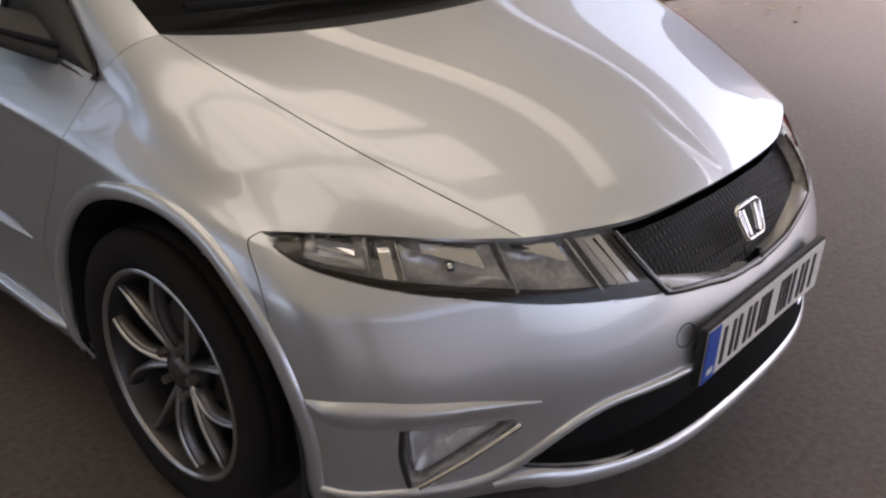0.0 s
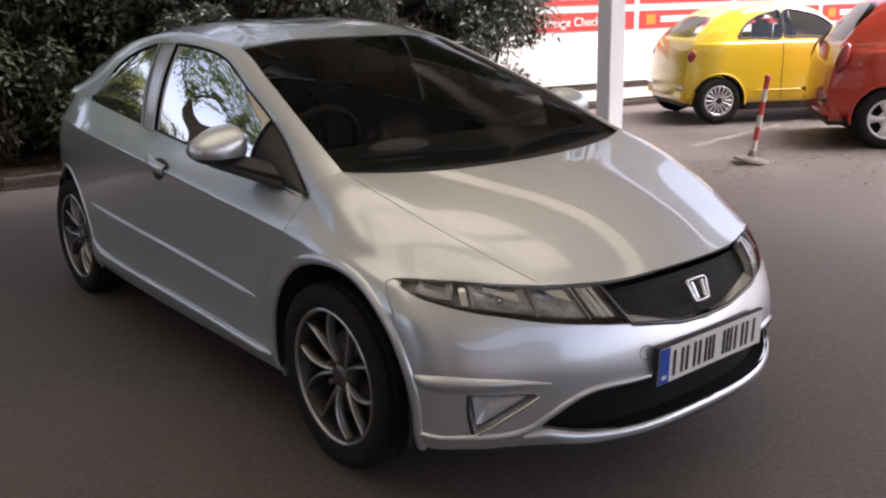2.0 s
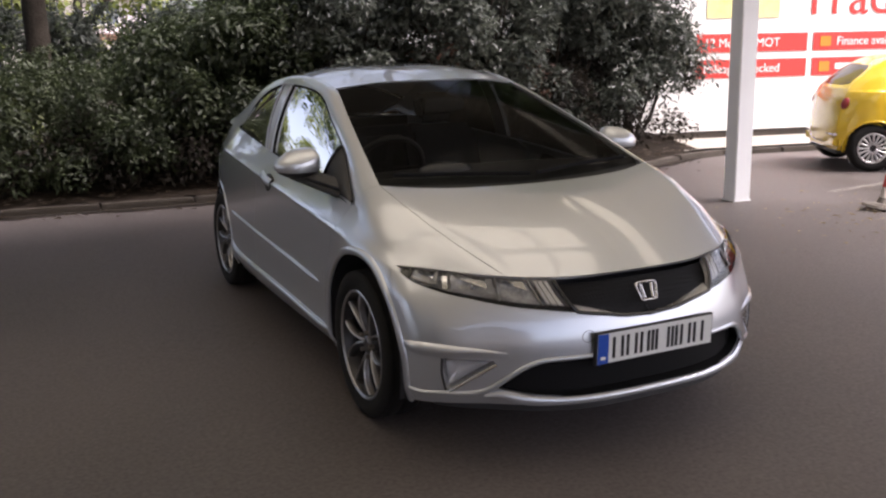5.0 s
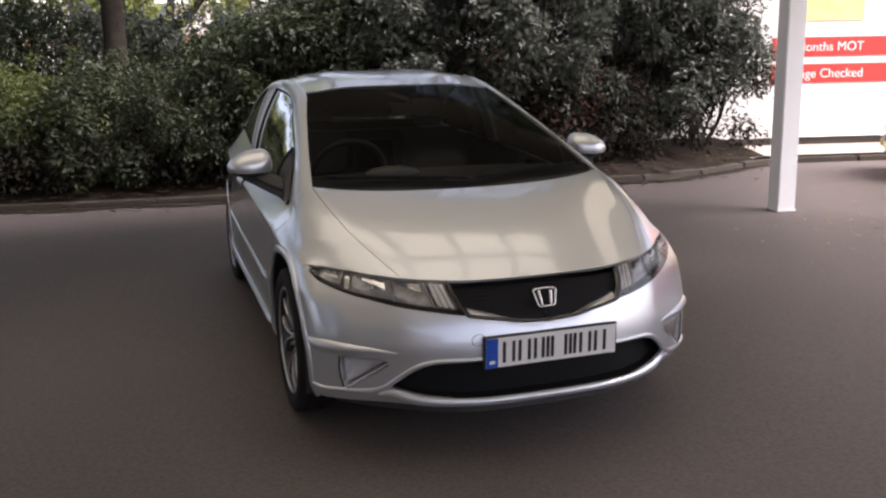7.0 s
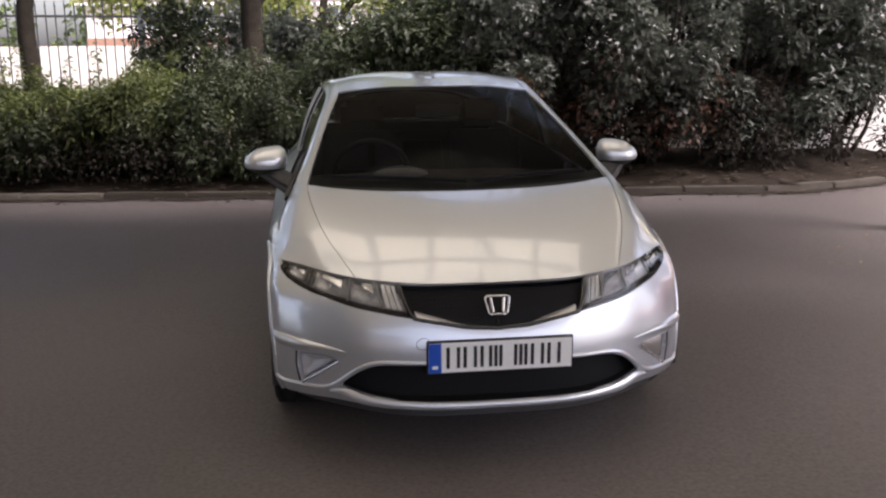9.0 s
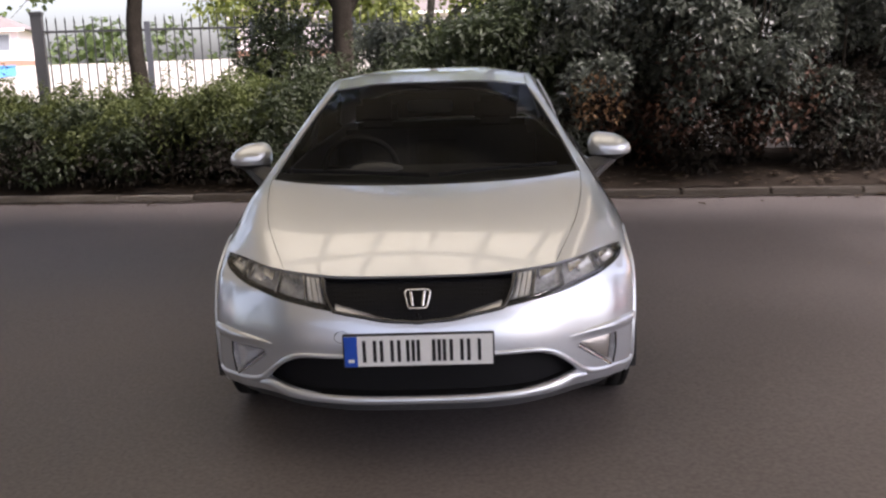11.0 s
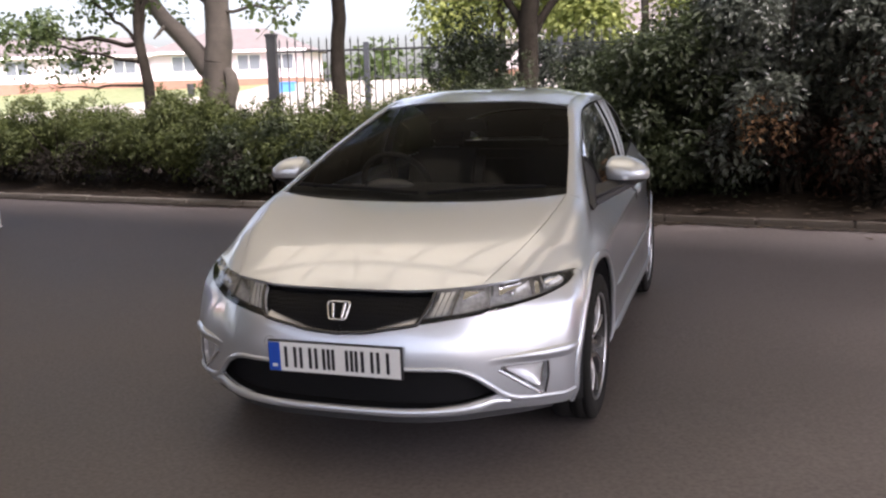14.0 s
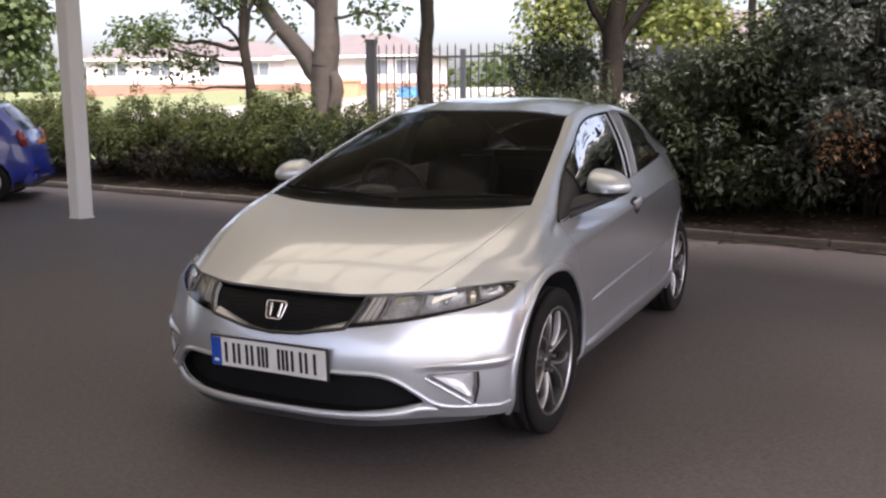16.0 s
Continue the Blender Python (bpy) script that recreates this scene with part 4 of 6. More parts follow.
def wheel(car, x, y, z):
    side = 1 if x > 0 else -1
    hub = new("wheel")
    hub.parent = car
    hub.location = (x, y, z)
    hub.rotation_euler = (random.uniform(0, 6.28), 0, 0 if side > 0 else math.pi)
    n = 64
    a = np.linspace(0, 2 * math.pi, n, endpoint=False)

    def turned(name, profile, mat, label=""):
        p = np.array(profile)
        v = np.stack([np.repeat(p[:, :1], n, 1), p[:, 1:] * np.cos(a)[None], p[:, 1:] * np.sin(a)[None]], -1).reshape(-1, 3)
        f = [(i * n + j, i * n + (j + 1) % n, (i + 1) * n + (j + 1) % n, (i + 1) * n + j) for i in range(len(p) - 1) for j in range(n)]
        return link(name, v, f, mat, hub, label)
    turned("tyre", [(.075, .222), (.083, .232), (.090, .255), (.089, .282), (.078, .302), (.060, .306), (.058, .301), (.052, .301), (.050, .3065), (.006, .307), (.004, .300), (-.004, .300), (-.006, .307), (-.05, .3065), (-.06, .306), (-.078, .30), (-.09, .26), (-.08, .22)], TYRE, "black low-profile tyre")
    turned("rim", [(.078, .229), (.084, .224), (.083, .220), (.076, .216)], RIM_BRIGHT, "grey alloy rim")
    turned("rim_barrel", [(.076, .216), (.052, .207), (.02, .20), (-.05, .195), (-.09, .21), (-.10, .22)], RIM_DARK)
    turned("brake_disc", [(-.012, .02), (-.012, .14), (-.03, .14), (-.03, .02)], STEEL)
    bm = box(bmesh.new(), -.05, .012, -.05, .05, .09, .155, .01)
    part("brake_caliper", bm, BLACK, hub, smooth=40)
    turned("hub_cap", [(.056, 0.0005), (.058, .012), (.056, .027), (.048, .034), (.03, .036)], RIM)
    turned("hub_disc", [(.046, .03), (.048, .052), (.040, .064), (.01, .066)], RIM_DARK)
    # five spokes that split in two
    for k in range(5):
        base = k * 2 * math.pi / 5
        for fork in (-1, 1):
            s = np.linspace(0, 1, 14)
            r = .042 + .170 * s
            ang = base + fork * (.10 + .27 * s ** 1.3) + .10 * s
            d = .046 + .030 * np.sin(s * 2.0) * (1 - .35 * s)
            line = np.stack([d, r * np.cos(ang), r * np.sin(ang)], 1)
            v, f = sweep(line, np.interp(s, [0, .5, 1], [.013, .007, .010]), .006, np.tile((1.0, 0, 0), (14, 1)), round_to=4)
            spoke = link("spoke", v, f, RIM_BRIGHT, hub)
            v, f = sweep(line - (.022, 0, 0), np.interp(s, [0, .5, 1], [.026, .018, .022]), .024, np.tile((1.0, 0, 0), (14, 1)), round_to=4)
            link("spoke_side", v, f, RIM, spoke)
    for k in range(5):
        b = k * 2 * math.pi / 5 + .63
        bm = bmesh.new()
        bmesh.ops.create_cone(bm, cap_ends=True, segments=6, radius1=.011, radius2=.009, depth=.03, matrix=Matrix.Translation((.05, .052 * math.cos(b), .052 * math.sin(b))) @ Matrix.Rotation(radians(90), 4, "Y"))
        part("wheel_nut", bm, STEEL, hub)


def inside_car(car):
    """What shows darkly through the glass, and the dark core behind the gaps."""
    bm = bmesh.new()
    box(bm, -.56, .56, -.52, .05, .22, .66, .02)
    edge = even(PLAN[0], 90)
    half = []
    for x, y, z in edge:
        tight = any(abs(y - c[0]) < c[2] + .02 for c in (ARCH_FRONT, ARCH_REAR))
        half.append((min(x * .96, .56 if tight else 9), y * .985, .225))
    loop = half + [(-x, y, z) for x, y, z in half[::-1] if x > 1e-6]
    top, under = [bm.verts.new((x, y, z + .03)) for x, y, z in loop], [bm.verts.new(p) for p in loop]
    bm.faces.new(top)
    bm.faces.new(under[::-1])
    for a in range(len(loop)):
        b = (a + 1) % len(loop)
        bm.faces.new((under[a], under[b], top[b], top[a]))
    part("underbody", bm, BLACK, car)
    bm = bmesh.new()
    prof = [(.10, .90), (.22, .955), (.45, .975), (.62, .955), (.68, .90), (.66, .70), (.60, .45)]
    vs = [[bm.verts.new((x, y + .05 * (abs(x) / .6) ** 2, z - .02 * (abs(x) / .6) ** 2)) for y, z in prof] for x in np.linspace(-.66, .66, 17)]
    for a, b in zip(vs[:-1], vs[1:]):
        for k in range(len(prof) - 1):
            bm.faces.new((a[k], a[k + 1], b[k + 1], b[k]))
    dash = part("dashboard", bm, TRIM_DARK, car, "dark grey dashboard", smooth=60)
    bm = bmesh.new()
    bmesh.ops.create_uvsphere(bm, u_segments=28, v_segments=14, radius=1, matrix=Matrix.Translation((-.24, .40, .962)) @ Matrix.Rotation(radians(-8), 4, "Z") @ Matrix.Diagonal((.135, .065, .042, 1)))
    part("instrument_pod", bm, POD, dash, "glossy curved instrument cover", smooth=60)
    ring = np.stack([.185 * np.cos(np.linspace(0, 2 * math.pi, 40, endpoint=False)), .185 * np.sin(np.linspace(0, 2 * math.pi, 40, endpoint=False)), np.zeros(40)], 1)
    v = []
    for k in range(8):
        b = k / 8 * 2 * math.pi
        v.append(ring * (1 + .016 / .185 * math.cos(b)) + (0, 0, .016 * math.sin(b)))
    v = np.stack(v, 1).reshape(-1, 3)
    f = [(i * 8 + j, i * 8 + (j + 1) % 8, ((i + 1) % 40) * 8 + (j + 1) % 8, ((i + 1) % 40) * 8 + j) for i in range(40) for j in range(8)]
    wheel_ob = link("steering_wheel", v, f, BLACK, car, "black steering wheel")
    wheel_ob.matrix_local = Matrix.Translation((-.36, .80, .93)) @ Matrix.Rotation(radians(-62), 4, "X")
    for ang in (0, 180, 270):
        part("wheel_spoke", box(bmesh.new(), .03, .18, -.018, .018, -.006, .006, .004, Matrix.Rotation(radians(ang), 4, "Z")), BLACK, wheel_ob)
    for x in (-.36, .36):
        seat = part("seat", box(bmesh.new(), x - .25, x + .25, 1.0, 1.5, .38, .56, .06), SEAT, car, "dark cloth front seat", smooth=50)
        lean = Matrix.Translation((x, 1.50, .52)) @ Matrix.Rotation(radians(-20), 4, "X")
        part("seat_back", box(bmesh.new(), -.24, .24, -.06, .08, 0, .58, .05, lean), SEAT, seat, smooth=50)
        part("headrest", box(bmesh.new(), -.13, .13, -.03, .07, .60, .78, .04, lean), SEAT, seat, smooth=50)
    part("rear_seat", box(bmesh.new(), -.58, .58, 2.2, 2.4, .5, 1.02, .06), SEAT, car, smooth=50)
    part("rear_mirror", box(bmesh.new(), -.12, .12, .88, .91, 1.20, 1.265, .012), BLACK, car, smooth=40)
    part("cabin_lining", box(bmesh.new(), -.60, .60, 2.7, 2.75, .5, 1.05), BLACK, car)
    part("bulkhead", box(bmesh.new(), -.64, .64, .08, .10, .4, .88), BLACK, car)


# ---- ground, kerb, canopy ----
KERB_SLOPE = math.tan(radians(-7.2))


def kerb_y(x):
    return 5.98 + KERB_SLOPE * (x - 1.0) if x < 4.6 else 5.98 + KERB_SLOPE * 3.6 + .38 * (x - 4.6) if x < 6.6 else 6.29 + -.22 * (x - 6.6)


def setting():
    # one sheet of tarmac that reaches the horizon
    xs = np.concatenate([[-900, -200, -60], np.linspace(-24, 24, 97), [60, 200, 900]])
    ys = np.concatenate([[-900, -200, -60], np.linspace(-20, 12, 65), [60, 200, 900]])
    fall = lambda y: .024 - .028 * (lambda s: s * s * (3 - 2 * s))(min(1, max(0, (y - .1) / 2.7)))
    g = np.array([[(x, y, .006 * noise.noise((x * .35, y * .35, 0)) - .004 if abs(x) < 25 and -21 < y < 13 else -.004) for x in xs] for y in ys])
    dist = np.hypot(g[..., 0], g[..., 1] - 1.2)
    g[..., 2] *= np.clip((dist - 1.0) / 3, .3, 1)
    g[..., 2] += np.array([fall(y) for y in ys])[:, None]  # falls gently towards the bed
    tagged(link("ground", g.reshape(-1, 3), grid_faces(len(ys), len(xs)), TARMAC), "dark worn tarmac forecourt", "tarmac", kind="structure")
    # kerb stones along the bed
    kerb = thing("kerb", "weathered concrete kerb along the planting bed", "kerb", kind="structure")
    x = -13.0
    while x < 10.5:
        l = .915
        a = math.atan2(kerb_y(x + l) - kerb_y(x), l)
        bm = box(bmesh.new(), 0, l - .012, 0, .14, -.05, .062 + random.uniform(-.006, .006), .014)
        # paler stones on the left: the stronger light there is in their colour
        ob = part("kerb_stone", bm, KERB_PALE if x < -3.6 else CONCRETE, kerb, smooth=40)
        ob.matrix_local = pose(x, kerb_y(x) + random.uniform(-.008, .008), 0, 0, 0, math.degrees(a))
        x += l * math.cos(a)
    # planting bed, rising behind the kerb
    xs, ts = np.linspace(-13, 6.6, 120), np.linspace(0, 1, 24)
    bed = np.array([[(x, kerb_y(x) + .10 + t * 5.2, .06 + .16 * min(1, t * 5) + .05 * noise.noise((x * 1.3, t * 6, 2)) + .02 * noise.noise((x * 7, t * 30, 5))) for x in xs] for t in ts])
    tagged(link("flower_bed", bed.reshape(-1, 3), grid_faces(24, 120), SOIL), "brown soil bed with dry leaf litter", "soil", kind="structure")
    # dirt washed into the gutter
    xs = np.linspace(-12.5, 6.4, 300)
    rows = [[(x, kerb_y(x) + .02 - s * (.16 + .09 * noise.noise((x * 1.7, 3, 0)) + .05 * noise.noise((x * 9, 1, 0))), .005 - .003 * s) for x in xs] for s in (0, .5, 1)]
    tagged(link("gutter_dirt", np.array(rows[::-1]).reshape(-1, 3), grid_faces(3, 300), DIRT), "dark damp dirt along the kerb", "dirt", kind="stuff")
    # raised paving under the sign
    xs = np.linspace(6.3, 18, 40)
    pave = np.array([[(x, kerb_y(x) + .12 + t * 6, .085) for x in xs] for t in (0, .2, .5, 1)])
    tagged(link("pavement", pave.reshape(-1, 3), grid_faces(4, 40), PAVING), "pale paved strip below the sign board", "pavement", kind="structure")
    # lawn beyond the bed
    xs = (-95, -10.0, -8.5, 6)
    rows = [[(x, y, .10 if y < 9 else .16) for x, y in zip(xs, (8.5, 8.5, 11.2, 11.0))]] + [[(x, y, z) for x in (-95, -14, -6, 8)] for y, z in ((17, .30), (28, .72), (40, 1.22), (50, 1.6), (56, 2.3), (90, 2.7))]
    tagged(link("lawn", np.array(rows).reshape(-1, 3), grid_faces(7, 4), GRASS), "mown grass rising beyond the fence", "grass", kind="structure")

    # pale paved yard beyond the fence
    rows = [[(x, y, z + .03) for x in (-31, -14, -6, 8)] for y, z in ((26, .644), (28, .72), (40, 1.22), (50, 1.6), (56, 2.3))]
    tagged(link("yard_paving", np.array(rows).reshape(-1, 3), grid_faces(5, 4), PAVING), "pale concrete yard beyond the fence", "pavement", kind="structure")


def worn_line():
    """What is left of a white parking line between the far cars."""
    rng = np.random.default_rng(23)
    v, f = [], []
    for s in np.linspace(0, 1, 260):
        x, y = 5.55 + 2.9 * s + rng.normal(0, .01), 3.22 + .30 * s + rng.uniform(-.045, .045)
        if noise.noise((x * 2.3, 4, 0)) + rng.uniform(-.25, .25) < -.12:
            continue
        k = len(v)
        for a in (0, 1.2, 2.6, 3.8, 5.1):
            r = rng.uniform(.012, .036)
            v.append((x + r * 1.6 * math.cos(a), y + r * math.sin(a), .006 * noise.noise((x * .35, y * .35, 0)) - .0045))
        f.append(tuple(range(k, k + 5)))
    tagged(link("parking_line", v, f, WORN_WHITE, smooth=False), "worn remains of a pale painted parking line", "line", kind="stuff")


def canopy():
    m = pose(-1.35, 3.85, 0, 0, 0, -7.5)
    for x, y, w in ((5.77, .27, .09), (-5.62, .0, .1)):
        post = thing("canopy_post", "white painted square steel post of the canopy", "post", m @ pose(x, y, 0), group="canopy posts")
        part("shaft", box(bmesh.new(), -w, w, -w, w, 0, 4.2, .008), POST_WHITE, post, smooth=30)
        part("base_plate", box(bmesh.new(), -w - .008, w + .008, -w - .008, w + .008, -.01, .010, .003), POST_WHITE, post)
    roof = thing("canopy_roof", "flat beige-lined canopy over the parking place", "canopy", m, kind="structure")
    x0, x1, y0, y1, z = -10.5, 7.45, -13.0, 1.12, 4.2
    rooflights = [(-2.09 + i * .745, -1.46 + i * .745, a, b) for a, b in ((-4.95, -4.15), (-3.80, -2.92), (-2.70, -1.66)) for i in range(8)] + [(4.75, 5.15, -4.4, .9)]
    # translucent sheet, cut round the clear panels
    xs = sorted({x0, x1, *(r[k] for r in rooflights for k in (0, 1))})
    ys = sorted({y0, y1, *(r[k] for r in rooflights for k in (2, 3))})
    g = np.array([[(x, y, z) for x in xs] for y in ys])
    f = grid_faces(len(ys), len(xs))
    mid = g.reshape(-1, 3)[f].mean(1)
    clear = np.zeros(len(f), bool)
    for a, b, c, d in rooflights:
        clear |= (mid[:, 0] > a) & (mid[:, 0] < b) & (mid[:, 1] > c) & (mid[:, 1] < d)
    link("roof_sheet", g.reshape(-1, 3), f[~clear], SHEET, roof, "translucent beige roofing sheet", smooth=False)
    for a, b, c, d in rooflights:
        link("rooflight", [(a, c, z), (b, c, z), (b, d, z), (a, d, z)], [(0, 1, 2, 3)], LIGHT_PANEL, roof, "clear rooflight panel", smooth=False)
    g = np.array([[(x, y, z) for x in (x1 + .42, x1 + 1.5)] for y in (y0, y1 + 1.9)])
    link("roof_sheet", g.reshape(-1, 3), grid_faces(2, 2), SHEET, roof, "translucent beige roofing sheet", smooth=False)
    for a, b, c, d in ((x0, x1, y1, y1 + .08), (x0, x1, y0 - .08, y0), (x1, x1 + .08, y0, y1), (x0 - .08, x0, y0, y1)):
        part("fascia", box(bmesh.new(), a, b, c, d, z - .10, z + .12), POST_WHITE, roof)
    for x in (x0 + .9, x0 + 4.2, x1 - .5):
        part("beam", box(bmesh.new(), x, x + .08, y0, y1, z - .16, z - .01), CEILING, roof)


# ---- plants ----
def leaves(name, centres, count, size, mat, parent, spread, droop=.2, thin=.36, label=""):
    """Many small folded leaves scattered round the given clump centres, as one mesh."""
    rng = np.random.default_rng(int(abs(centres).sum() * 1000) % 100000)
    c = centres[rng.integers(0, len(centres), count)]
    off = rng.normal(0, 1, (count, 3)) + (0, 0, .45)
    off /= np.linalg.norm(off, axis=1, keepdims=True)
    p = c + off * (.35 + .65 * rng.random((count, 1)) ** .6) * spread
    p[:, 2] = np.maximum(p[:, 2], .12)
    # blades lie mostly on the outside of their clump, tips out and down
    up = off * .8 + rng.normal(0, .5, (count, 3)) + (0, 0, .55)
    up /= np.linalg.norm(up, axis=1, keepdims=True)
    way = off + rng.normal(0, .8, (count, 3)) - (0, 0, droop + .2)
    way -= up * (way * up).sum(1, keepdims=True)
    way /= np.linalg.norm(way, axis=1, keepdims=True) + 1e-9
    across = np.cross(up, way)
    s = size * rng.uniform(.6, 1.25, (count, 1))
    a, b = p, p + way * s
    l = p + way * s * .45 + across * s * thin + up * s * .10
    r = p + way * s * .45 - across * s * thin + up * s * .10
    v = np.stack([a, l, b, r], 1).reshape(-1, 3)
    k = np.arange(count)[:, None] * 4
    f = np.concatenate([k + (0, 1, 2), k + (0, 2, 3)])
    me = bpy.data.meshes.new(name)
    me.vertices.add(len(v))
    me.vertices.foreach_set("co", v.astype(np.float32).ravel())
    me.loops.add(f.size)
    me.loops.foreach_set("vertex_index", f.astype(np.int32).ravel())
    me.polygons.add(len(f))
    me.polygons.foreach_set("loop_start", np.arange(0, f.size, 3, dtype=np.int32))
    me.update(calc_edges=True)
    me.materials.append(mat)
    ob = new(name, me)
    ob.parent = parent
    if label:
        tagged(ob, label)
    return ob


def limb(bm, path, r0, r1, sides=9):
    """A tapered, slightly knotty branch along a path."""
    path = np.array(path, float)
    along = np.gradient(path, axis=0)
    along /= np.linalg.norm(along, axis=1, keepdims=True)
    rings = []
    for k, (p, d) in enumerate(zip(path, along)):
        u = np.cross(d, (0.31, .95, .05))
        u /= np.linalg.norm(u)
        w = np.cross(d, u)
        r = r0 + (r1 - r0) * k / (len(path) - 1)
        rings.append([bm.verts.new(p + (u * math.cos(a) + w * math.sin(a)) * r * (1 + .12 * noise.noise((p[0] * 3 + 5 * math.cos(a), p[1] * 3, p[2] * 2.5 + math.sin(a) * 2)))) for a in np.linspace(0, 2 * math.pi, sides, endpoint=False)])
    for a, b in zip(rings[:-1], rings[1:]):
        for k in range(sides):
            bm.faces.new((a[k], a[(k + 1) % sides], b[(k + 1) % sides], b[k]))
    bm.faces.new(rings[-1])


def wander(start, end, n, amount, seed):
    t = np.linspace(0, 1, n)[:, None]
    p = np.array(start) + (np.array(end, float) - start) * t
    for k in range(n):
        v = noise.noise_vector((k * .45 + seed * 7.3, seed * 3.1, 1.7))
        p[k] += np.array(v) * amount * math.sin(math.pi * min(1, k / (n - 1) + .12))
    return p


def shrub(x, y, width, depth, height, mat, count, size, label, category, seed, extra=None, clumps=60, base=.12, thin=.36, rounding=.55, under=.42, name="shrub", lumpy=.25):
    rng = np.random.default_rng(seed)
    ob = thing(name, label, category, pose(x, y, .1))
    for k in range(7):
        bm = bmesh.new()
        a = rng.uniform(0, 6.28)
        e = (math.cos(a) * width * .36, math.sin(a) * depth * .36, height * rng.uniform(.6, .9))
        limb(bm, wander((rng.uniform(-.15, .15), rng.uniform(-.1, .1), 0), e, 9, .16, seed + k), rng.uniform(.018, .04), .008, 6)
        part("stem", bm, BARK, ob, smooth=60)
    c = rng.uniform(-1, 1, (clumps * 4, 3))
    c[:, 2] = rng.uniform(base, 1, clumps * 4) ** .8
    edge = np.sqrt(c[:, 0] ** 2 + c[:, 1] ** 2) + rounding * np.maximum(0, c[:, 2] - .45) ** 1.5 + .45 * np.maximum(0, .35 - c[:, 2])
    c = c[edge < 1.0][:clumps]
    c = c * (width / 2, depth / 2, height)
    c[:, 2] *= [1 + lumpy * noise.noise((x + a * 1.5, y + b * 1.5, seed * .37)) for a, b, _ in c]
    c[:, 2] += rng.uniform(-.1, .1, len(c))
    # sprays of differing size, the larger ones aloft
    reach = .30 * min(1.0, height / 1.6 + .2)
    third = len(c) // 3
    leaves("foliage", c[:third], int(count * .42), size * 1.1, mat, ob, reach * 1.25, thin=thin)
    leaves("foliage", c[third:], int(count * .50), size, mat, ob, reach * .8, thin=thin)
    # young shoots that stand out of the outline
    tips = c[np.argsort(-c[:, 2] - .5 * rng.random(len(c)))[:len(c) // 2]]
    shoots = []
    for k in range(22):
        foot, way = tips[rng.integers(len(tips))], rng.normal(0, .45, 3) + (0, -.15, .9)
        shoots += [foot + way * reach * s for s in np.linspace(.5, 1.5, 7)]
    leaves("shoot_foliage", np.array(shoots), count // 12, size, mat, ob, .055, droop=.1, thin=thin)
    # dead wood and old leaves within and below; inner shade darkens their colour
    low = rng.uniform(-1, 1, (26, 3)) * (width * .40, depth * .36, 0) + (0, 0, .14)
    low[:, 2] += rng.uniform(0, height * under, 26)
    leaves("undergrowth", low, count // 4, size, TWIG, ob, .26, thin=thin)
    if extra:
        leaves("foliage", c[rng.integers(0, len(c), 12)] * (1, 1.1, .55), count // 16, size, extra, ob, .34, thin=thin)
    return ob


def tree(x, y, radius, height, lean, forks, mat, leaf, count, label, seed, crown=2.2, bare=3.4, size=.12, tuft=.30, name="tree", slim=1.0):
    rng = np.random.default_rng(seed)
    ob = thing(name, label, "tree", pose(x, y, .05))
    bm = bmesh.new()
    flare = wander((0, 0, -.1), (lean[0], lean[1], height), 16, .12, seed)
    limb(bm, flare[:3], radius * 1.35, radius * 1.02, 14)
    if slim < 1:  # the trunk parts in two above the bole, with a burl beside it
        limb(bm, flare[2:7], radius * 1.02, radius * slim, 14)
        limb(bm, flare[6:], radius * slim, radius * .7 * slim, 14)
        limb(bm, [flare[3] + (radius * .7, -.1, .2), flare[4] + (radius * 1.15, -.15, .15), flare[5] + (radius * 1.15, -.15, .05), flare[5] + (radius * .85, -.1, .16)], .17, .12, 10)
    else:
        limb(bm, flare[2:], radius * 1.02, radius * .62, 14)
    tips = []
    for z, dx, dy, dz, r in forks:
        k = int(np.clip(z / height * 15, 0, 15))
        end = flare[k] + (dx, dy, dz)
        w = wander(flare[k], end, 10, .14, seed + int(z * 10))
        limb(bm, w, r, r * .35, 9)
        tips += [w[-1], w[6], w[8]]
        for q in range(4):
            m = w[rng.integers(4, 10)]
            e = m + rng.uniform(-.8, .8, 3)
            limb(bm, wander(m, e, 5, .06, seed + q + int(z * 7)), r * .25, r * .08, 5)
            tips.append(e)
    part("trunk", bm, mat, ob, smooth=70)
    c = np.array(tips + [flare[-1] + (0, 0, .5) + np.abs(rng.normal(0, 1, 3)) * (rng.choice((-1, 1)) * crown * .5, rng.choice((-1, 1)) * crown * .5, .6) for _ in range(24)])
    c = c[c[:, 2] > bare]
    leaves("crown", c, count, size, leaf, ob, crown * tuft, droop=.5, thin=.42)
    return ob


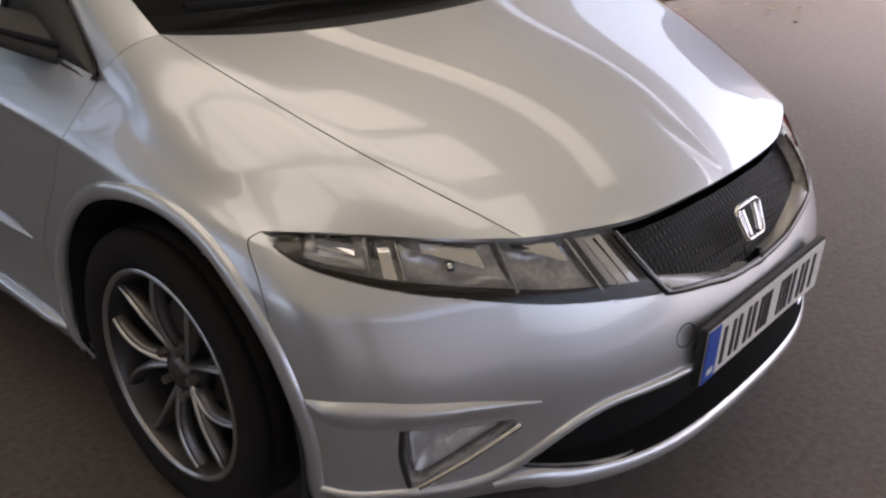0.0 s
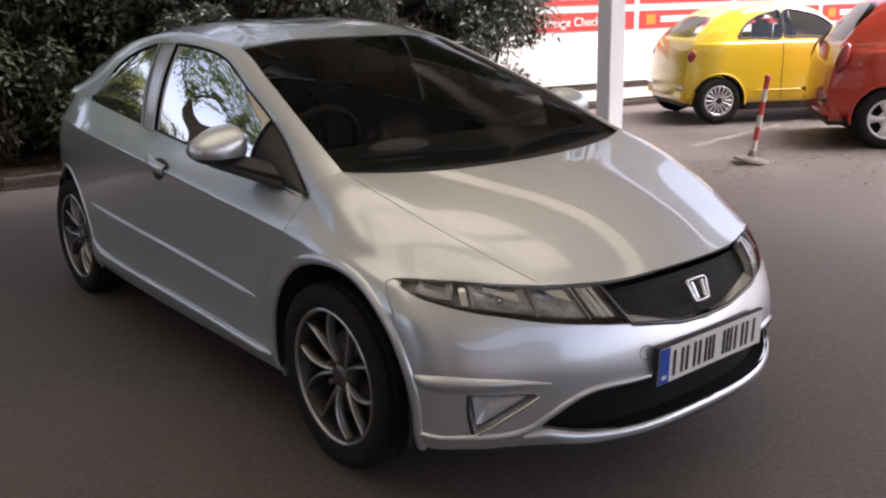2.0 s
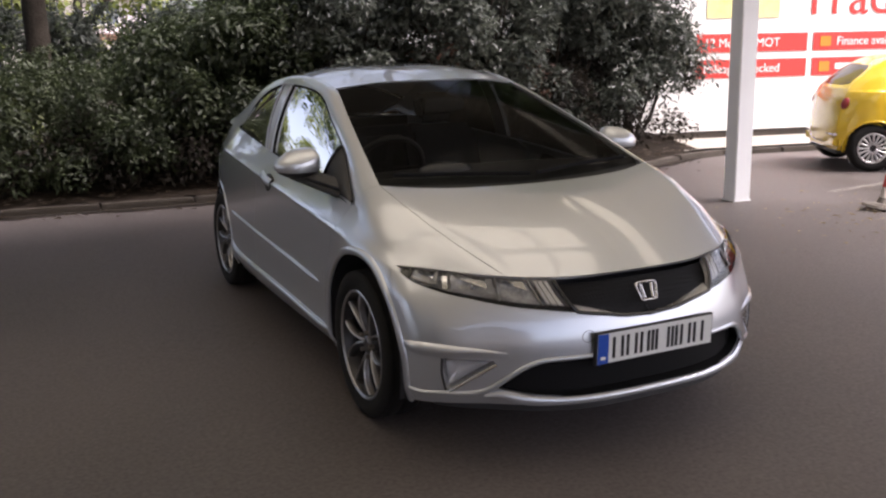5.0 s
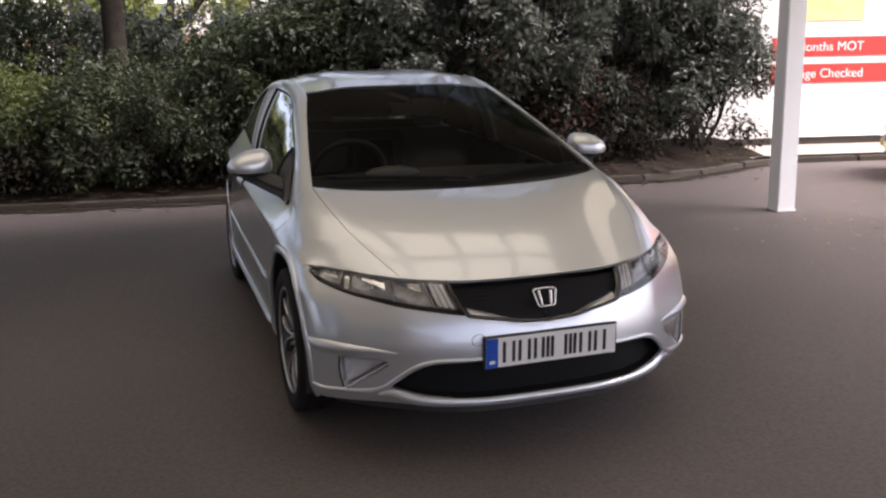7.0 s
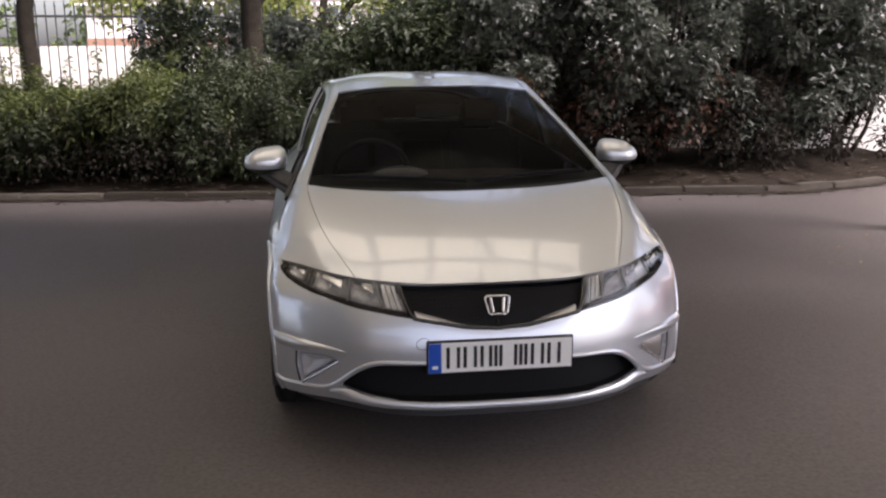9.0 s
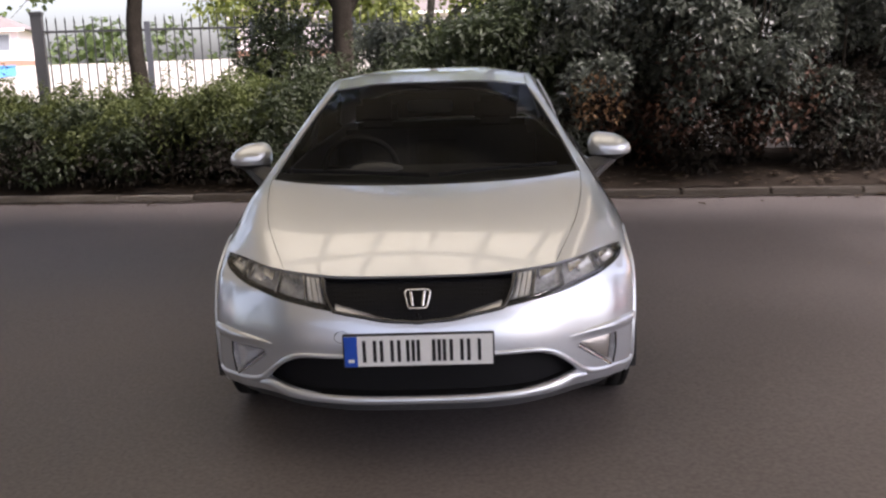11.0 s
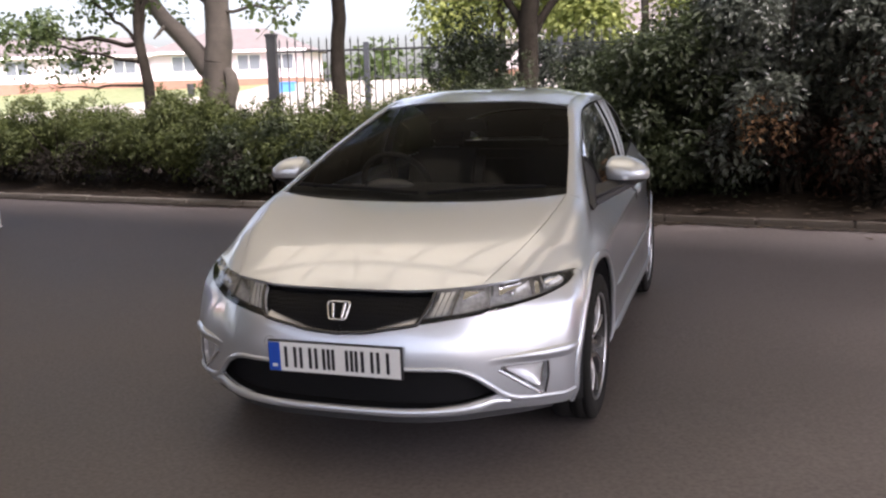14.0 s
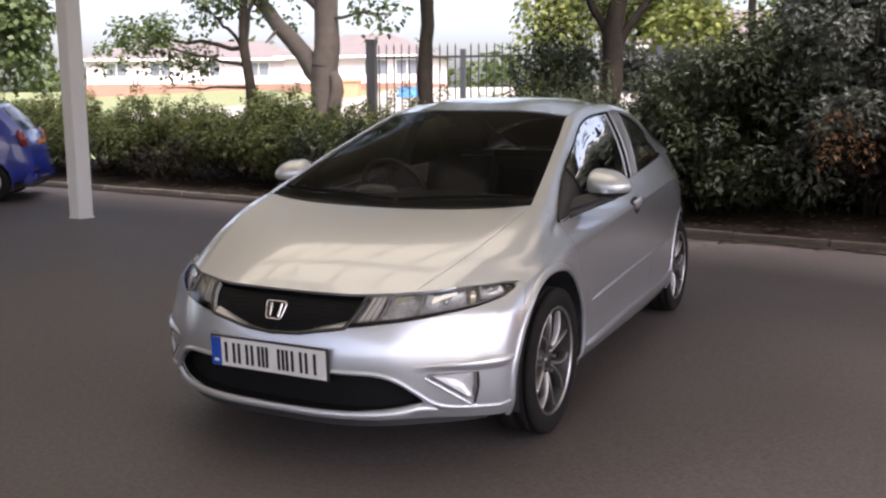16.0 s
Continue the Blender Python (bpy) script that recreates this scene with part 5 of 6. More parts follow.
def planting():
    glossy = "tall dark evergreen shrub with glossy leaves behind the kerb"
    for k, (x, y, w, d, h, n) in enumerate([(.45, 7.2, 1.8, 1.7, 1.75, 12000), (1.9, 6.95, 2.2, 2.0, 2.75, 16000), (3.3, 6.8, 2.1, 2.0, 2.75, 16000), (4.7, 6.8, 2.1, 1.7, 2.8, 11000), (5.9, 7.0, 1.9, 1.3, 2.75, 9000), (1.8, 8.8, 2.4, 1.6, 2.9, 10000), (-.1, 9.0, 1.8, 1.5, 1.65, 6000), (-1.3, 11.5, 1.9, 1.6, 1.9, 8000), (.4, 11.3, 2.2, 1.6, 2.0, 9000), (1.5, 8.1, 2.6, 1.2, 1.3, 7000)]):
        # 0, 6 and 9 take the dark leaf: their shade is in its colour
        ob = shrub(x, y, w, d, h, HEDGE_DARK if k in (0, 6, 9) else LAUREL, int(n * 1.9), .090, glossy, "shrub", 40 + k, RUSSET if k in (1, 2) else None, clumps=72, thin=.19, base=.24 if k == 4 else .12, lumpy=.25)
        if k == 1:  # a withered spray low on its front
            c = np.array([(-.50, -.92, .98), (-.36, -.95, 1.10), (-.22, -.92, 1.04), (-.45, -.90, .74), (-.12, -.90, .80), (-.30, -.95, .90)])
            tagged(leaves("dry_spray", c, 380, .062, ORANGE_DRY, ob, .13, droop=.7, thin=.22), "withered orange-brown leaves", kind="stuff")
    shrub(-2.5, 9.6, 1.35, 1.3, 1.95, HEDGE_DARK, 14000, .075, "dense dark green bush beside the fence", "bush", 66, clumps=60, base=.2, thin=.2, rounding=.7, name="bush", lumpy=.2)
    # low row added in front, its dark leaves holding the hedge-foot shade
    for k, (x, y, w, d, h) in enumerate([(-.9, 6.85, 1.5, .9, .72), (-2.2, 6.90, 1.6, .9, .80), (-3.5, 7.05, 1.6, .9, .70), (-4.8, 7.2, 1.6, .9, .74)]):
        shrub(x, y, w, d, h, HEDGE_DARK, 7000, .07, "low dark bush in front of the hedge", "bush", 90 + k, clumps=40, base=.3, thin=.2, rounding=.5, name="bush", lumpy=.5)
    # the first bush takes the dark leaf for the shade it stands in
    for k, (x, y, w, d, h, n) in enumerate([(-1.15, 7.3, 2.0, 1.5, 1.15, 9000), (-2.7, 7.35, 2.0, 1.5, 1.02, 9000), (-4.2, 7.55, 2.0, 1.5, .92, 9000), (-5.7, 7.75, 2.0, 1.6, .98, 9000), (-7.2, 7.95, 2.1, 1.6, 1.16, 9000), (-8.8, 8.3, 2.0, 1.6, 1.10, 8000), (-10.6, 8.7, 2.2, 1.6, .98, 8000), (-12.4, 9.0, 2.2, 1.6, 1.2, 7000)]):
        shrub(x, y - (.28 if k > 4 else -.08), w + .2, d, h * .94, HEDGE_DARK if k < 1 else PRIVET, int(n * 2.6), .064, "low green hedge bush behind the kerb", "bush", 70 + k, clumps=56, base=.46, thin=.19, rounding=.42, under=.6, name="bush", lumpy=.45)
    tree(-1.5, 8.75, .15, 5.0, (.15, .1, 0), [(2.1, .9, .4, 1.6, .07), (2.3, -.8, -.2, 1.8, .07), (3.2, .6, -.5, 1.5, .05), (3.6, -1.6, -.6, 1.3, .05)], BARK, CANOPY_LEAF, 6500, "tree with a dark forked trunk among the shrubs", 3, size=.10, bare=3.2)
    tree(-4.3, 8.75, .115, 5.4, (-.05, .1, 0), [(3.2, -1.0, .3, 1.6, .05), (3.6, .9, .3, 1.5, .05), (3.4, .2, -1.3, 1.2, .05), (4.0, -.6, -1.0, 1.4, .04)], BARK, CANOPY_LEAF, 6500, "slender straight tree behind the hedge", 5, size=.10, bare=3.2)
    tree(-8.45, 9.9, .10, 5.0, (-.15, .1, 0), [(1.9, -1.6, -.3, .0, .03), (2.5, -1.2, .2, .9, .04), (2.5, -3.0, .1, .3, .045), (2.3, -2.1, -.3, .5, .035), (2.6, .5, .2, 2.0, .04)], BARK, CANOPY_LEAF, 5200, "young tree with low leafy branches behind the hedge", 9, crown=1.9, size=.095, bare=1.85, tuft=.17)
    tree(-9.75, 14.4, .36, 5.6, (-.05, .2, 0), [(2.2, -2.7, -.1, 2.9, .26), (4.2, 1.5, .4, 1.8, .14), (4.0, -1.0, -1.6, 2.4, .12), (4.8, .4, -2.2, 1.6, .10), (3.4, -3.0, -.6, 3.0, .12), (3.6, 1.9, -.4, -.1, .045)], BARK_PALE, CANOPY_LEAF, 3000, "big old tree with a forked pale trunk", 12, crown=3.2, bare=3.0, size=.14, tuft=.16, slim=.85)
    tree(-16.6, 10.6, .2, 5.0, (0, 0, 0), [(1.6, -1.0, .0, 1.2, .09), (2.2, 1.1, .2, 1.2, .08)], BARK, CANOPY_LEAF, 14000, "leafy tree at the end of the hedge", 15, crown=2.8, bare=.9, size=.16)
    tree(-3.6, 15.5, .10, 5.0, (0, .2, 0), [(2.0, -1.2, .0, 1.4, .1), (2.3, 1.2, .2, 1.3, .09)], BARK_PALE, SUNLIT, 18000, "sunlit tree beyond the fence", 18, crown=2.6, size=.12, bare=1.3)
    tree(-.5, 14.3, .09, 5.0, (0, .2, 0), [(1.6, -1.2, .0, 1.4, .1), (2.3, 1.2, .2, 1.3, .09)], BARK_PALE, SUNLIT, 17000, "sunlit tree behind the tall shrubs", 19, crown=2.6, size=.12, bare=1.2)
    tree(-13.5, 3.2, .2, 5.2, (.3, 0, 0), [(1.6, 1.0, .3, 1.2, .09), (2.2, -.6, 1.1, 1.2, .08), (2.8, .3, -1.2, 1.3, .08)], BARK, CANOPY_LEAF, 11000, "leafy tree beside the forecourt", 31, crown=2.8, bare=1.6, size=.16)
    tree(-12.5, -2.5, .2, 5.4, (.3, 0, 0), [(1.6, 1.0, .3, 1.2, .09), (2.2, -.6, 1.1, 1.2, .08), (2.8, .3, -1.2, 1.3, .08)], BARK, CANOPY_LEAF, 11000, "leafy tree beside the forecourt", 33, crown=2.8, bare=1.6, size=.16)
    # crowns out of view, added to darken reflections and shade the shrubs
    for x, y, k, n, low in ((.9, 9.9, 51, 700, 3.9), (3.4, 9.3, 52, 1300, 3.9), (6.0, 9.6, 53, 4000, 3.1)):
        tree(x, y, .16, 6.6, (.1, .1, 0), [(3.4, -1.2, -.4, 1.6, .07), (3.8, 1.1, -.5, 1.5, .07), (4.6, .2, -1.3, 1.2, .06), (5.2, -.6, .9, 1.2, .05)], BARK, CANOPY_LEAF, n, "tall tree behind the shrubs, added to darken reflections", k, crown=2.6, bare=low, size=.14)
    # unseen trees, added to block the sky that the bonnet reflects
    for x, y, k in ((9.6, 11.2, 61), (12.2, 10.6, 62)):
        tree(x, y, .2, 8.0, (.1, .1, 0), [(4.4, -1.2, -.4, 1.6, .07), (4.8, 1.1, -.5, 1.8, .07), (5.6, .2, -1.3, 1.6, .06), (6.2, -.6, .9, 1.6, .05)], BARK, CANOPY_LEAF, 11000, "unseen tall tree behind the sign board, added to block reflected sky", k, crown=3.0, bare=4.6, size=.16)
    # fallen leaves by the kerb
    rng = np.random.default_rng(8)
    n = 800
    x = rng.uniform(-9, 6.5, n)
    y = np.array([kerb_y(a) for a in x]) + np.abs(rng.normal(.35, .3, n)) + .1
    litter("leaf_litter", np.stack([x, y, np.full(n, .0)], 1), .055, True, "dry brown fallen leaves on the soil")
    n = 260
    x, y = rng.normal(5.4, 1.0, n), rng.normal(2.1, .5, n)
    litter("fallen_leaves", np.stack([x, y, np.full(n, .0)], 1), .032, False, "pale fallen leaves scattered on the tarmac", PALE_DRY)
    n = 160
    x = rng.uniform(-6, 6, n)
    y = np.array([kerb_y(a) for a in x]) - np.abs(rng.normal(.1, .2, n)) - .03
    litter("fallen_leaves", np.stack([x, y, np.full(n, .0)], 1), .05, False, "fallen leaves along the kerb")


def litter(name, p, size, on_bed, label, mat=None):
    rng = np.random.default_rng(len(p))
    v, f = [], []
    for k, (x, y, _) in enumerate(p):
        z = .012
        if on_bed:
            t = (y - kerb_y(x) - .10) / 5.2
            z = .06 + .16 * min(1, max(0, t) * 5) + .05 * noise.noise((x * 1.3, t * 6, 2)) + .035
        a, s = rng.uniform(0, 6.28), size * rng.uniform(.5, 1.3)
        for b, r, h in ((0, 1, 0), (1.3, .45, .25), (3.14, 1, .1), (4.9, .45, .3)):
            v.append((x + s * r * math.cos(a + b), y + s * r * math.sin(a + b), z + s * h * rng.uniform(.2, 1)))
        f += [(4 * k, 4 * k + 1, 4 * k + 2), (4 * k, 4 * k + 2, 4 * k + 3)]
    tagged(link(name, v, f, mat or DRY, smooth=False), label, "leaves", kind="stuff")


# ---- fence, sign, bollard, far house ----
def fence():
    ob = thing("iron_fence", "dark iron railing fence with a square end post", "fence", kind="structure")
    a, b = np.array([-7.1, 11.95]), np.array([-1.0, 13.4])
    n = 42
    d = (b - a) / n
    ang = math.degrees(math.atan2(d[1], d[0]))
    for k in range(n + 1):
        x, y = a + d * k
        if k == 0:
            bm = box(bmesh.new(), -.09, .09, -.09, .09, 0, 2.42, .01)
            box(bm, -.105, .105, -.105, .105, 2.40, 2.46, .01)
            post = part("fence_post", bm, IRON, ob)
        elif k % 12 == 0:
            post = part("fence_post", box(bmesh.new(), -.05, .05, -.05, .05, 0, 2.26, .006), POST_GREY, ob, "plain grey fence post")
        else:
            bm = box(bmesh.new(), -.011, .011, -.011, .011, .12, 2.28)
            bmesh.ops.create_cone(bm, segments=6, radius1=.02, radius2=.001, depth=.11, matrix=Matrix.Translation((0, 0, 2.33)))
            post = part("fence_bar", bm, IRON, ob)
        post.matrix_local = pose(x, y, .1, 0, 0, ang)
    for z in (.30, 2.10):
        rail = part("fence_rail", box(bmesh.new(), 0, float(np.linalg.norm(b - a)), -.02, .02, z, z + .04), IRON, ob)
        rail.matrix_local = pose(a[0], a[1], .1, 0, 0, ang)


def words(text, size, mat, parent, m, label="", extrude=.004):
    """Lettering, each word a raised piece of its own."""
    def mesh_of(body):
        cu = bpy.data.curves.new("words", "FONT")
        cu.body, cu.size, cu.extrude = body, size, extrude
        tmp = bpy.data.objects.new("words", cu)
        scene.collection.objects.link(tmp)
        me = bpy.data.meshes.new_from_object(tmp.evaluated_get(bpy.context.evaluated_depsgraph_get()))
        bpy.data.objects.remove(tmp)
        return me, max(v.co.x for v in me.vertices)
    done = ""
    for word in text.split():
        me, wide = mesh_of(word)
        done = (done + " " + word).strip()
        start = mesh_of(done)[1] - wide
        me.materials.clear()
        me.materials.append(mat)
        ob = new("lettering", me)
        ob.parent = parent
        ob.matrix_local = m @ Matrix.Translation((start, 0, 0))
        if label:
            tagged(ob, label)


def sign_board():
    m = pose(6.0, 7.86, 0, 0, 0, -13.6)
    ob = thing("sign_board", "long white advertising board with red panels and lettering", "sign", m)
    part("board", box(bmesh.new(), -3.4, 12, 0, .06, .19, 3.6, .004), BOARD, ob)
    part("plinth", box(bmesh.new(), -3.4, 12, .02, .20, 0, .17), CONCRETE, ob, "low concrete plinth")
    for k in range(7):
        part("support", box(bmesh.new(), k * 1.9 + .3, k * 1.9 + .38, .06, .14, .1, 3.6), IRON, ob)
    front = Matrix.Rotation(radians(90), 4, "X")
    rows = {0: ("12 Months MOT", "Finance available", "Part exchange"), 1: ("Mileage Checked", None, None)}
    for r, z in ((0, 1.36), (1, .98)):
        for c in range(4):
            x = SIGN_X + c * 1.95
            panel = part("red_panel", box(bmesh.new(), x, x + 1.85, -.012, 0, z, z + .27, .003), SIGN_RED, ob, "red panel with white lettering")
            text = rows[r][c] if c < 3 else None
            if text:
                words(text, .185, SIGN_INK, panel, Matrix.Translation((x + .12 if c == 0 else x + .40, -.014, z + .075)) @ front)
            else:
                part("lettering_bar", box(bmesh.new(), x + .40, x + 1.3, -.018, -.011, z + .09, z + .18), SIGN_INK, panel)
            if c:
                part("panel_mark", box(bmesh.new(), x + .12, x + .30, -.018, -.011, z + .06, z + .21), AMBER, panel)
    part("yellow_picture", box(bmesh.new(), SIGN_X + .15, SIGN_X + 1.35, -.010, 0, 1.86, 3.0, .004), YELLOW_PRINT, ob, "pale yellow printed picture")
    words("Trade 'N Sale", .84, SIGN_RED, ob, Matrix.Translation((SIGN_X + 1.68, -.008, 1.90)) @ front, "large red lettering")


SIGN_X = 1.51


def bollard():
    ob = thing("bollard", "red and white striped plastic bollard leaning on a grey round base", "bollard", pose(5.09, 2.27, 0, 0, 8, -33))
    bm = bmesh.new()
    bmesh.ops.create_cone(bm, cap_ends=True, segments=28, radius1=.165, radius2=.15, depth=.022, matrix=Matrix.Translation((0, 0, .024)))
    bmesh.ops.create_cone(bm, cap_ends=True, segments=20, radius1=.045, radius2=.03, depth=.05, matrix=Matrix.Translation((0, 0, .08)))
    part("base", bm, KERB_PALE, ob, "grey weighted base", smooth=40)
    z = .10
    for k, h in enumerate((.10, .12, .11, .12, .11, .10)):
        bm = bmesh.new()
        bmesh.ops.create_cone(bm, cap_ends=True, segments=18, radius1=.024, radius2=.024, depth=h, matrix=Matrix.Translation((0, 0, z + h / 2)))
        part("band", bm, POST_RED if k % 2 else BAND_WHITE, ob, smooth=50)
        z += h
    bm = bmesh.new()
    bmesh.ops.create_uvsphere(bm, u_segments=16, v_segments=8, radius=.03, matrix=Matrix.Translation((0, 0, z)))
    part("cap", bm, POST_RED, ob, smooth=60)


def bungalow(m, half, depth, wall, rise, windows, label):
    ob = thing("bungalow", label, "house", m)
    part("wall", box(bmesh.new(), -half, half, -depth, depth, 0, wall), RENDERING, ob)
    bm = bmesh.new()
    a, b = half + .6, depth + .6
    v = [bm.verts.new(p) for p in ((-a, -b, wall - .12), (a, -b, wall - .12), (a, b, wall - .12), (-a, b, wall - .12), (-a + b * .9, 0, wall + rise), (a - b * .9, 0, wall + rise))]
    for f in ((0, 1, 5, 4), (2, 3, 4, 5), (1, 2, 5), (3, 0, 4), (3, 2, 1, 0)):
        bm.faces.new([v[k] for k in f])
    part("roof", bm, ROOF_TILE, ob, "hipped mauve-grey tiled roof")
    part("fascia", box(bmesh.new(), -a, a, -b - .03, -b, wall - .26, wall - .10), SIGN_INK, ob)
    for x in windows:
        win = part("window", box(bmesh.new(), x, x + 1.8, -depth - .06, -depth, .95, wall - .35), SIGN_INK, ob)
        for p in (x + .1, x + .95):
            part("pane", box(bmesh.new(), p, p + .75, -depth - .09, -depth - .05, 1.05, wall - .45), FAR_PANE, win)
    part("brick_base", box(bmesh.new(), -half - .05, half + .05, -depth - .05, depth + .05, -.6, .42), BRICK, ob, "orange brick base course")


def houses():
    bungalow(pose(-35.2, 59, 2.3, 0, 0, 14), 5.4, 4, 2.5, 1.7, (-4, .8, 3.2), "pale bungalow with a hipped roof beyond the lawn")
    bungalow(pose(-51, 58.5, 2.4, 0, 0, 24), 8.6, 4, 2.5, 1.5, (-7, -3.4, .6, 4.6), "long pale rendered bungalow far beyond the lawn")
    bungalow(pose(-4, 66, 2.5), 12, 4, 2.8, 2.4, (-9, -5, -.5, 4, 8.5), "pale bungalow hidden behind the trees")
    bungalow(pose(-74, 30, 1.3, 0, 0, 60), 12, 4, 2.8, 2.4, (-9, -5, -.5, 4, 8.5), "pale bungalow at the far end of the lawn")


def far_boxes():
    """Small coloured things on the far side of the lawn, of invented shape."""
    hut = thing("shed", "small pale orange box-like thing far beyond the lawn", "shed", pose(-31.9, 50.4, 1.55, 0, 0, 20))
    part("wall", box(bmesh.new(), -.9, .9, -.6, .6, 0, 1.15), PALE_ORANGE, hut)
    part("roof", box(bmesh.new(), -1.0, 1.0, -.7, .7, 1.15, 1.27), PALE_ORANGE, hut)
    bin_ = thing("blue_box", "small blue box-like thing far beyond the fence", "bin", pose(-27.1, 50.4, 1.58, 0, 0, 20))
    part("body", box(bmesh.new(), -.62, .62, -.4, .4, 0, .62, .04), BIN_BLUE, bin_)
    part("lid", box(bmesh.new(), -.66, .66, -.44, .44, .62, .72, .03), BIN_BLUE, bin_)
    litter_bin = thing("litter_bin", "small dark litter bin far out on the lawn", "bin", pose(-32.6, 48.0, 1.5))
    bm = bmesh.new()
    bmesh.ops.create_cone(bm, cap_ends=True, segments=16, radius1=.20, radius2=.27, depth=.75, matrix=Matrix.Translation((0, 0, .40)))
    part("body", bm, IRON, litter_bin, smooth=50)
    bm = bmesh.new()
    bmesh.ops.create_cone(bm, cap_ends=True, segments=16, radius1=.29, radius2=.29, depth=.06, matrix=Matrix.Translation((0, 0, .80)))
    part("rim", bm, IRON, litter_bin, smooth=50)


def reflection_block():
    """An unseen block, added to cut low sky out of the bumper's reflection."""
    ob = thing("unseen_block", "plain unseen block added to darken the bumper reflection", "building", pose(-10.6, -7.6, 0, 0, 0, -48))
    part("wall", box(bmesh.new(), -7, 7, -4, 0, 0, 3.5), WALL_GREY, ob)
    part("roof", box(bmesh.new(), -7.2, 7.2, -4.2, .2, 3.5, 3.75), ROOF_TILE, ob)


def reflection_wall():
    # unseen wall, added to darken the low part of the bumper's reflection
    wall = thing("unseen_wall", "low unseen wall added to darken the bumper reflection", "wall", kind="structure")
    part("wall", box(bmesh.new(), -9, 10, -18.3, -18.0, 0, 1.7, .02), WALL_GREY, wall)
    part("coping", box(bmesh.new(), -9.05, 10.05, -18.36, -17.94, 1.7, 1.78, .01), CONCRETE, wall)


def sky_block():
    """An unseen block added behind the sign board to darken the bonnet's reflection."""
    ob = thing("sky_block", "long unseen brick block added to darken the bonnet reflection", "building", pose(27, 21, 0))
    part("wall", box(bmesh.new(), 0, 9, -17.5, 17.5, 0, 9.4), BLOCK_BRICK, ob)
    part("roof", box(bmesh.new(), -.2, 9.2, -17.7, 17.7, 9.4, 9.7), ROOF_TILE, ob)
    for z in (1.0, 4.0, 7.0):
        for k in range(11):
            y = -16.3 + k * 3.1
            part("window", box(bmesh.new(), -.05, .0, y, y + 1.6, z, z + 1.4), GLOSS_BLACK, ob)


def far_trees():
    """A belt of trees at the edge of the estate."""
    rng = np.random.default_rng(77)
    c = np.array([(95 * math.cos(a) + rng.uniform(-5, 5), 95 * math.sin(a) + rng.uniform(-5, 5), rng.uniform(1.2, 5.5)) for a in np.linspace(radians(40), radians(215), 34) for _ in range(6)])
    ob = leaves("far_trees", c, 16000, .9, CANOPY_LEAF, None, 2.6, label="distant belt of green trees")
    tagged(ob, category="trees", kind="stuff")


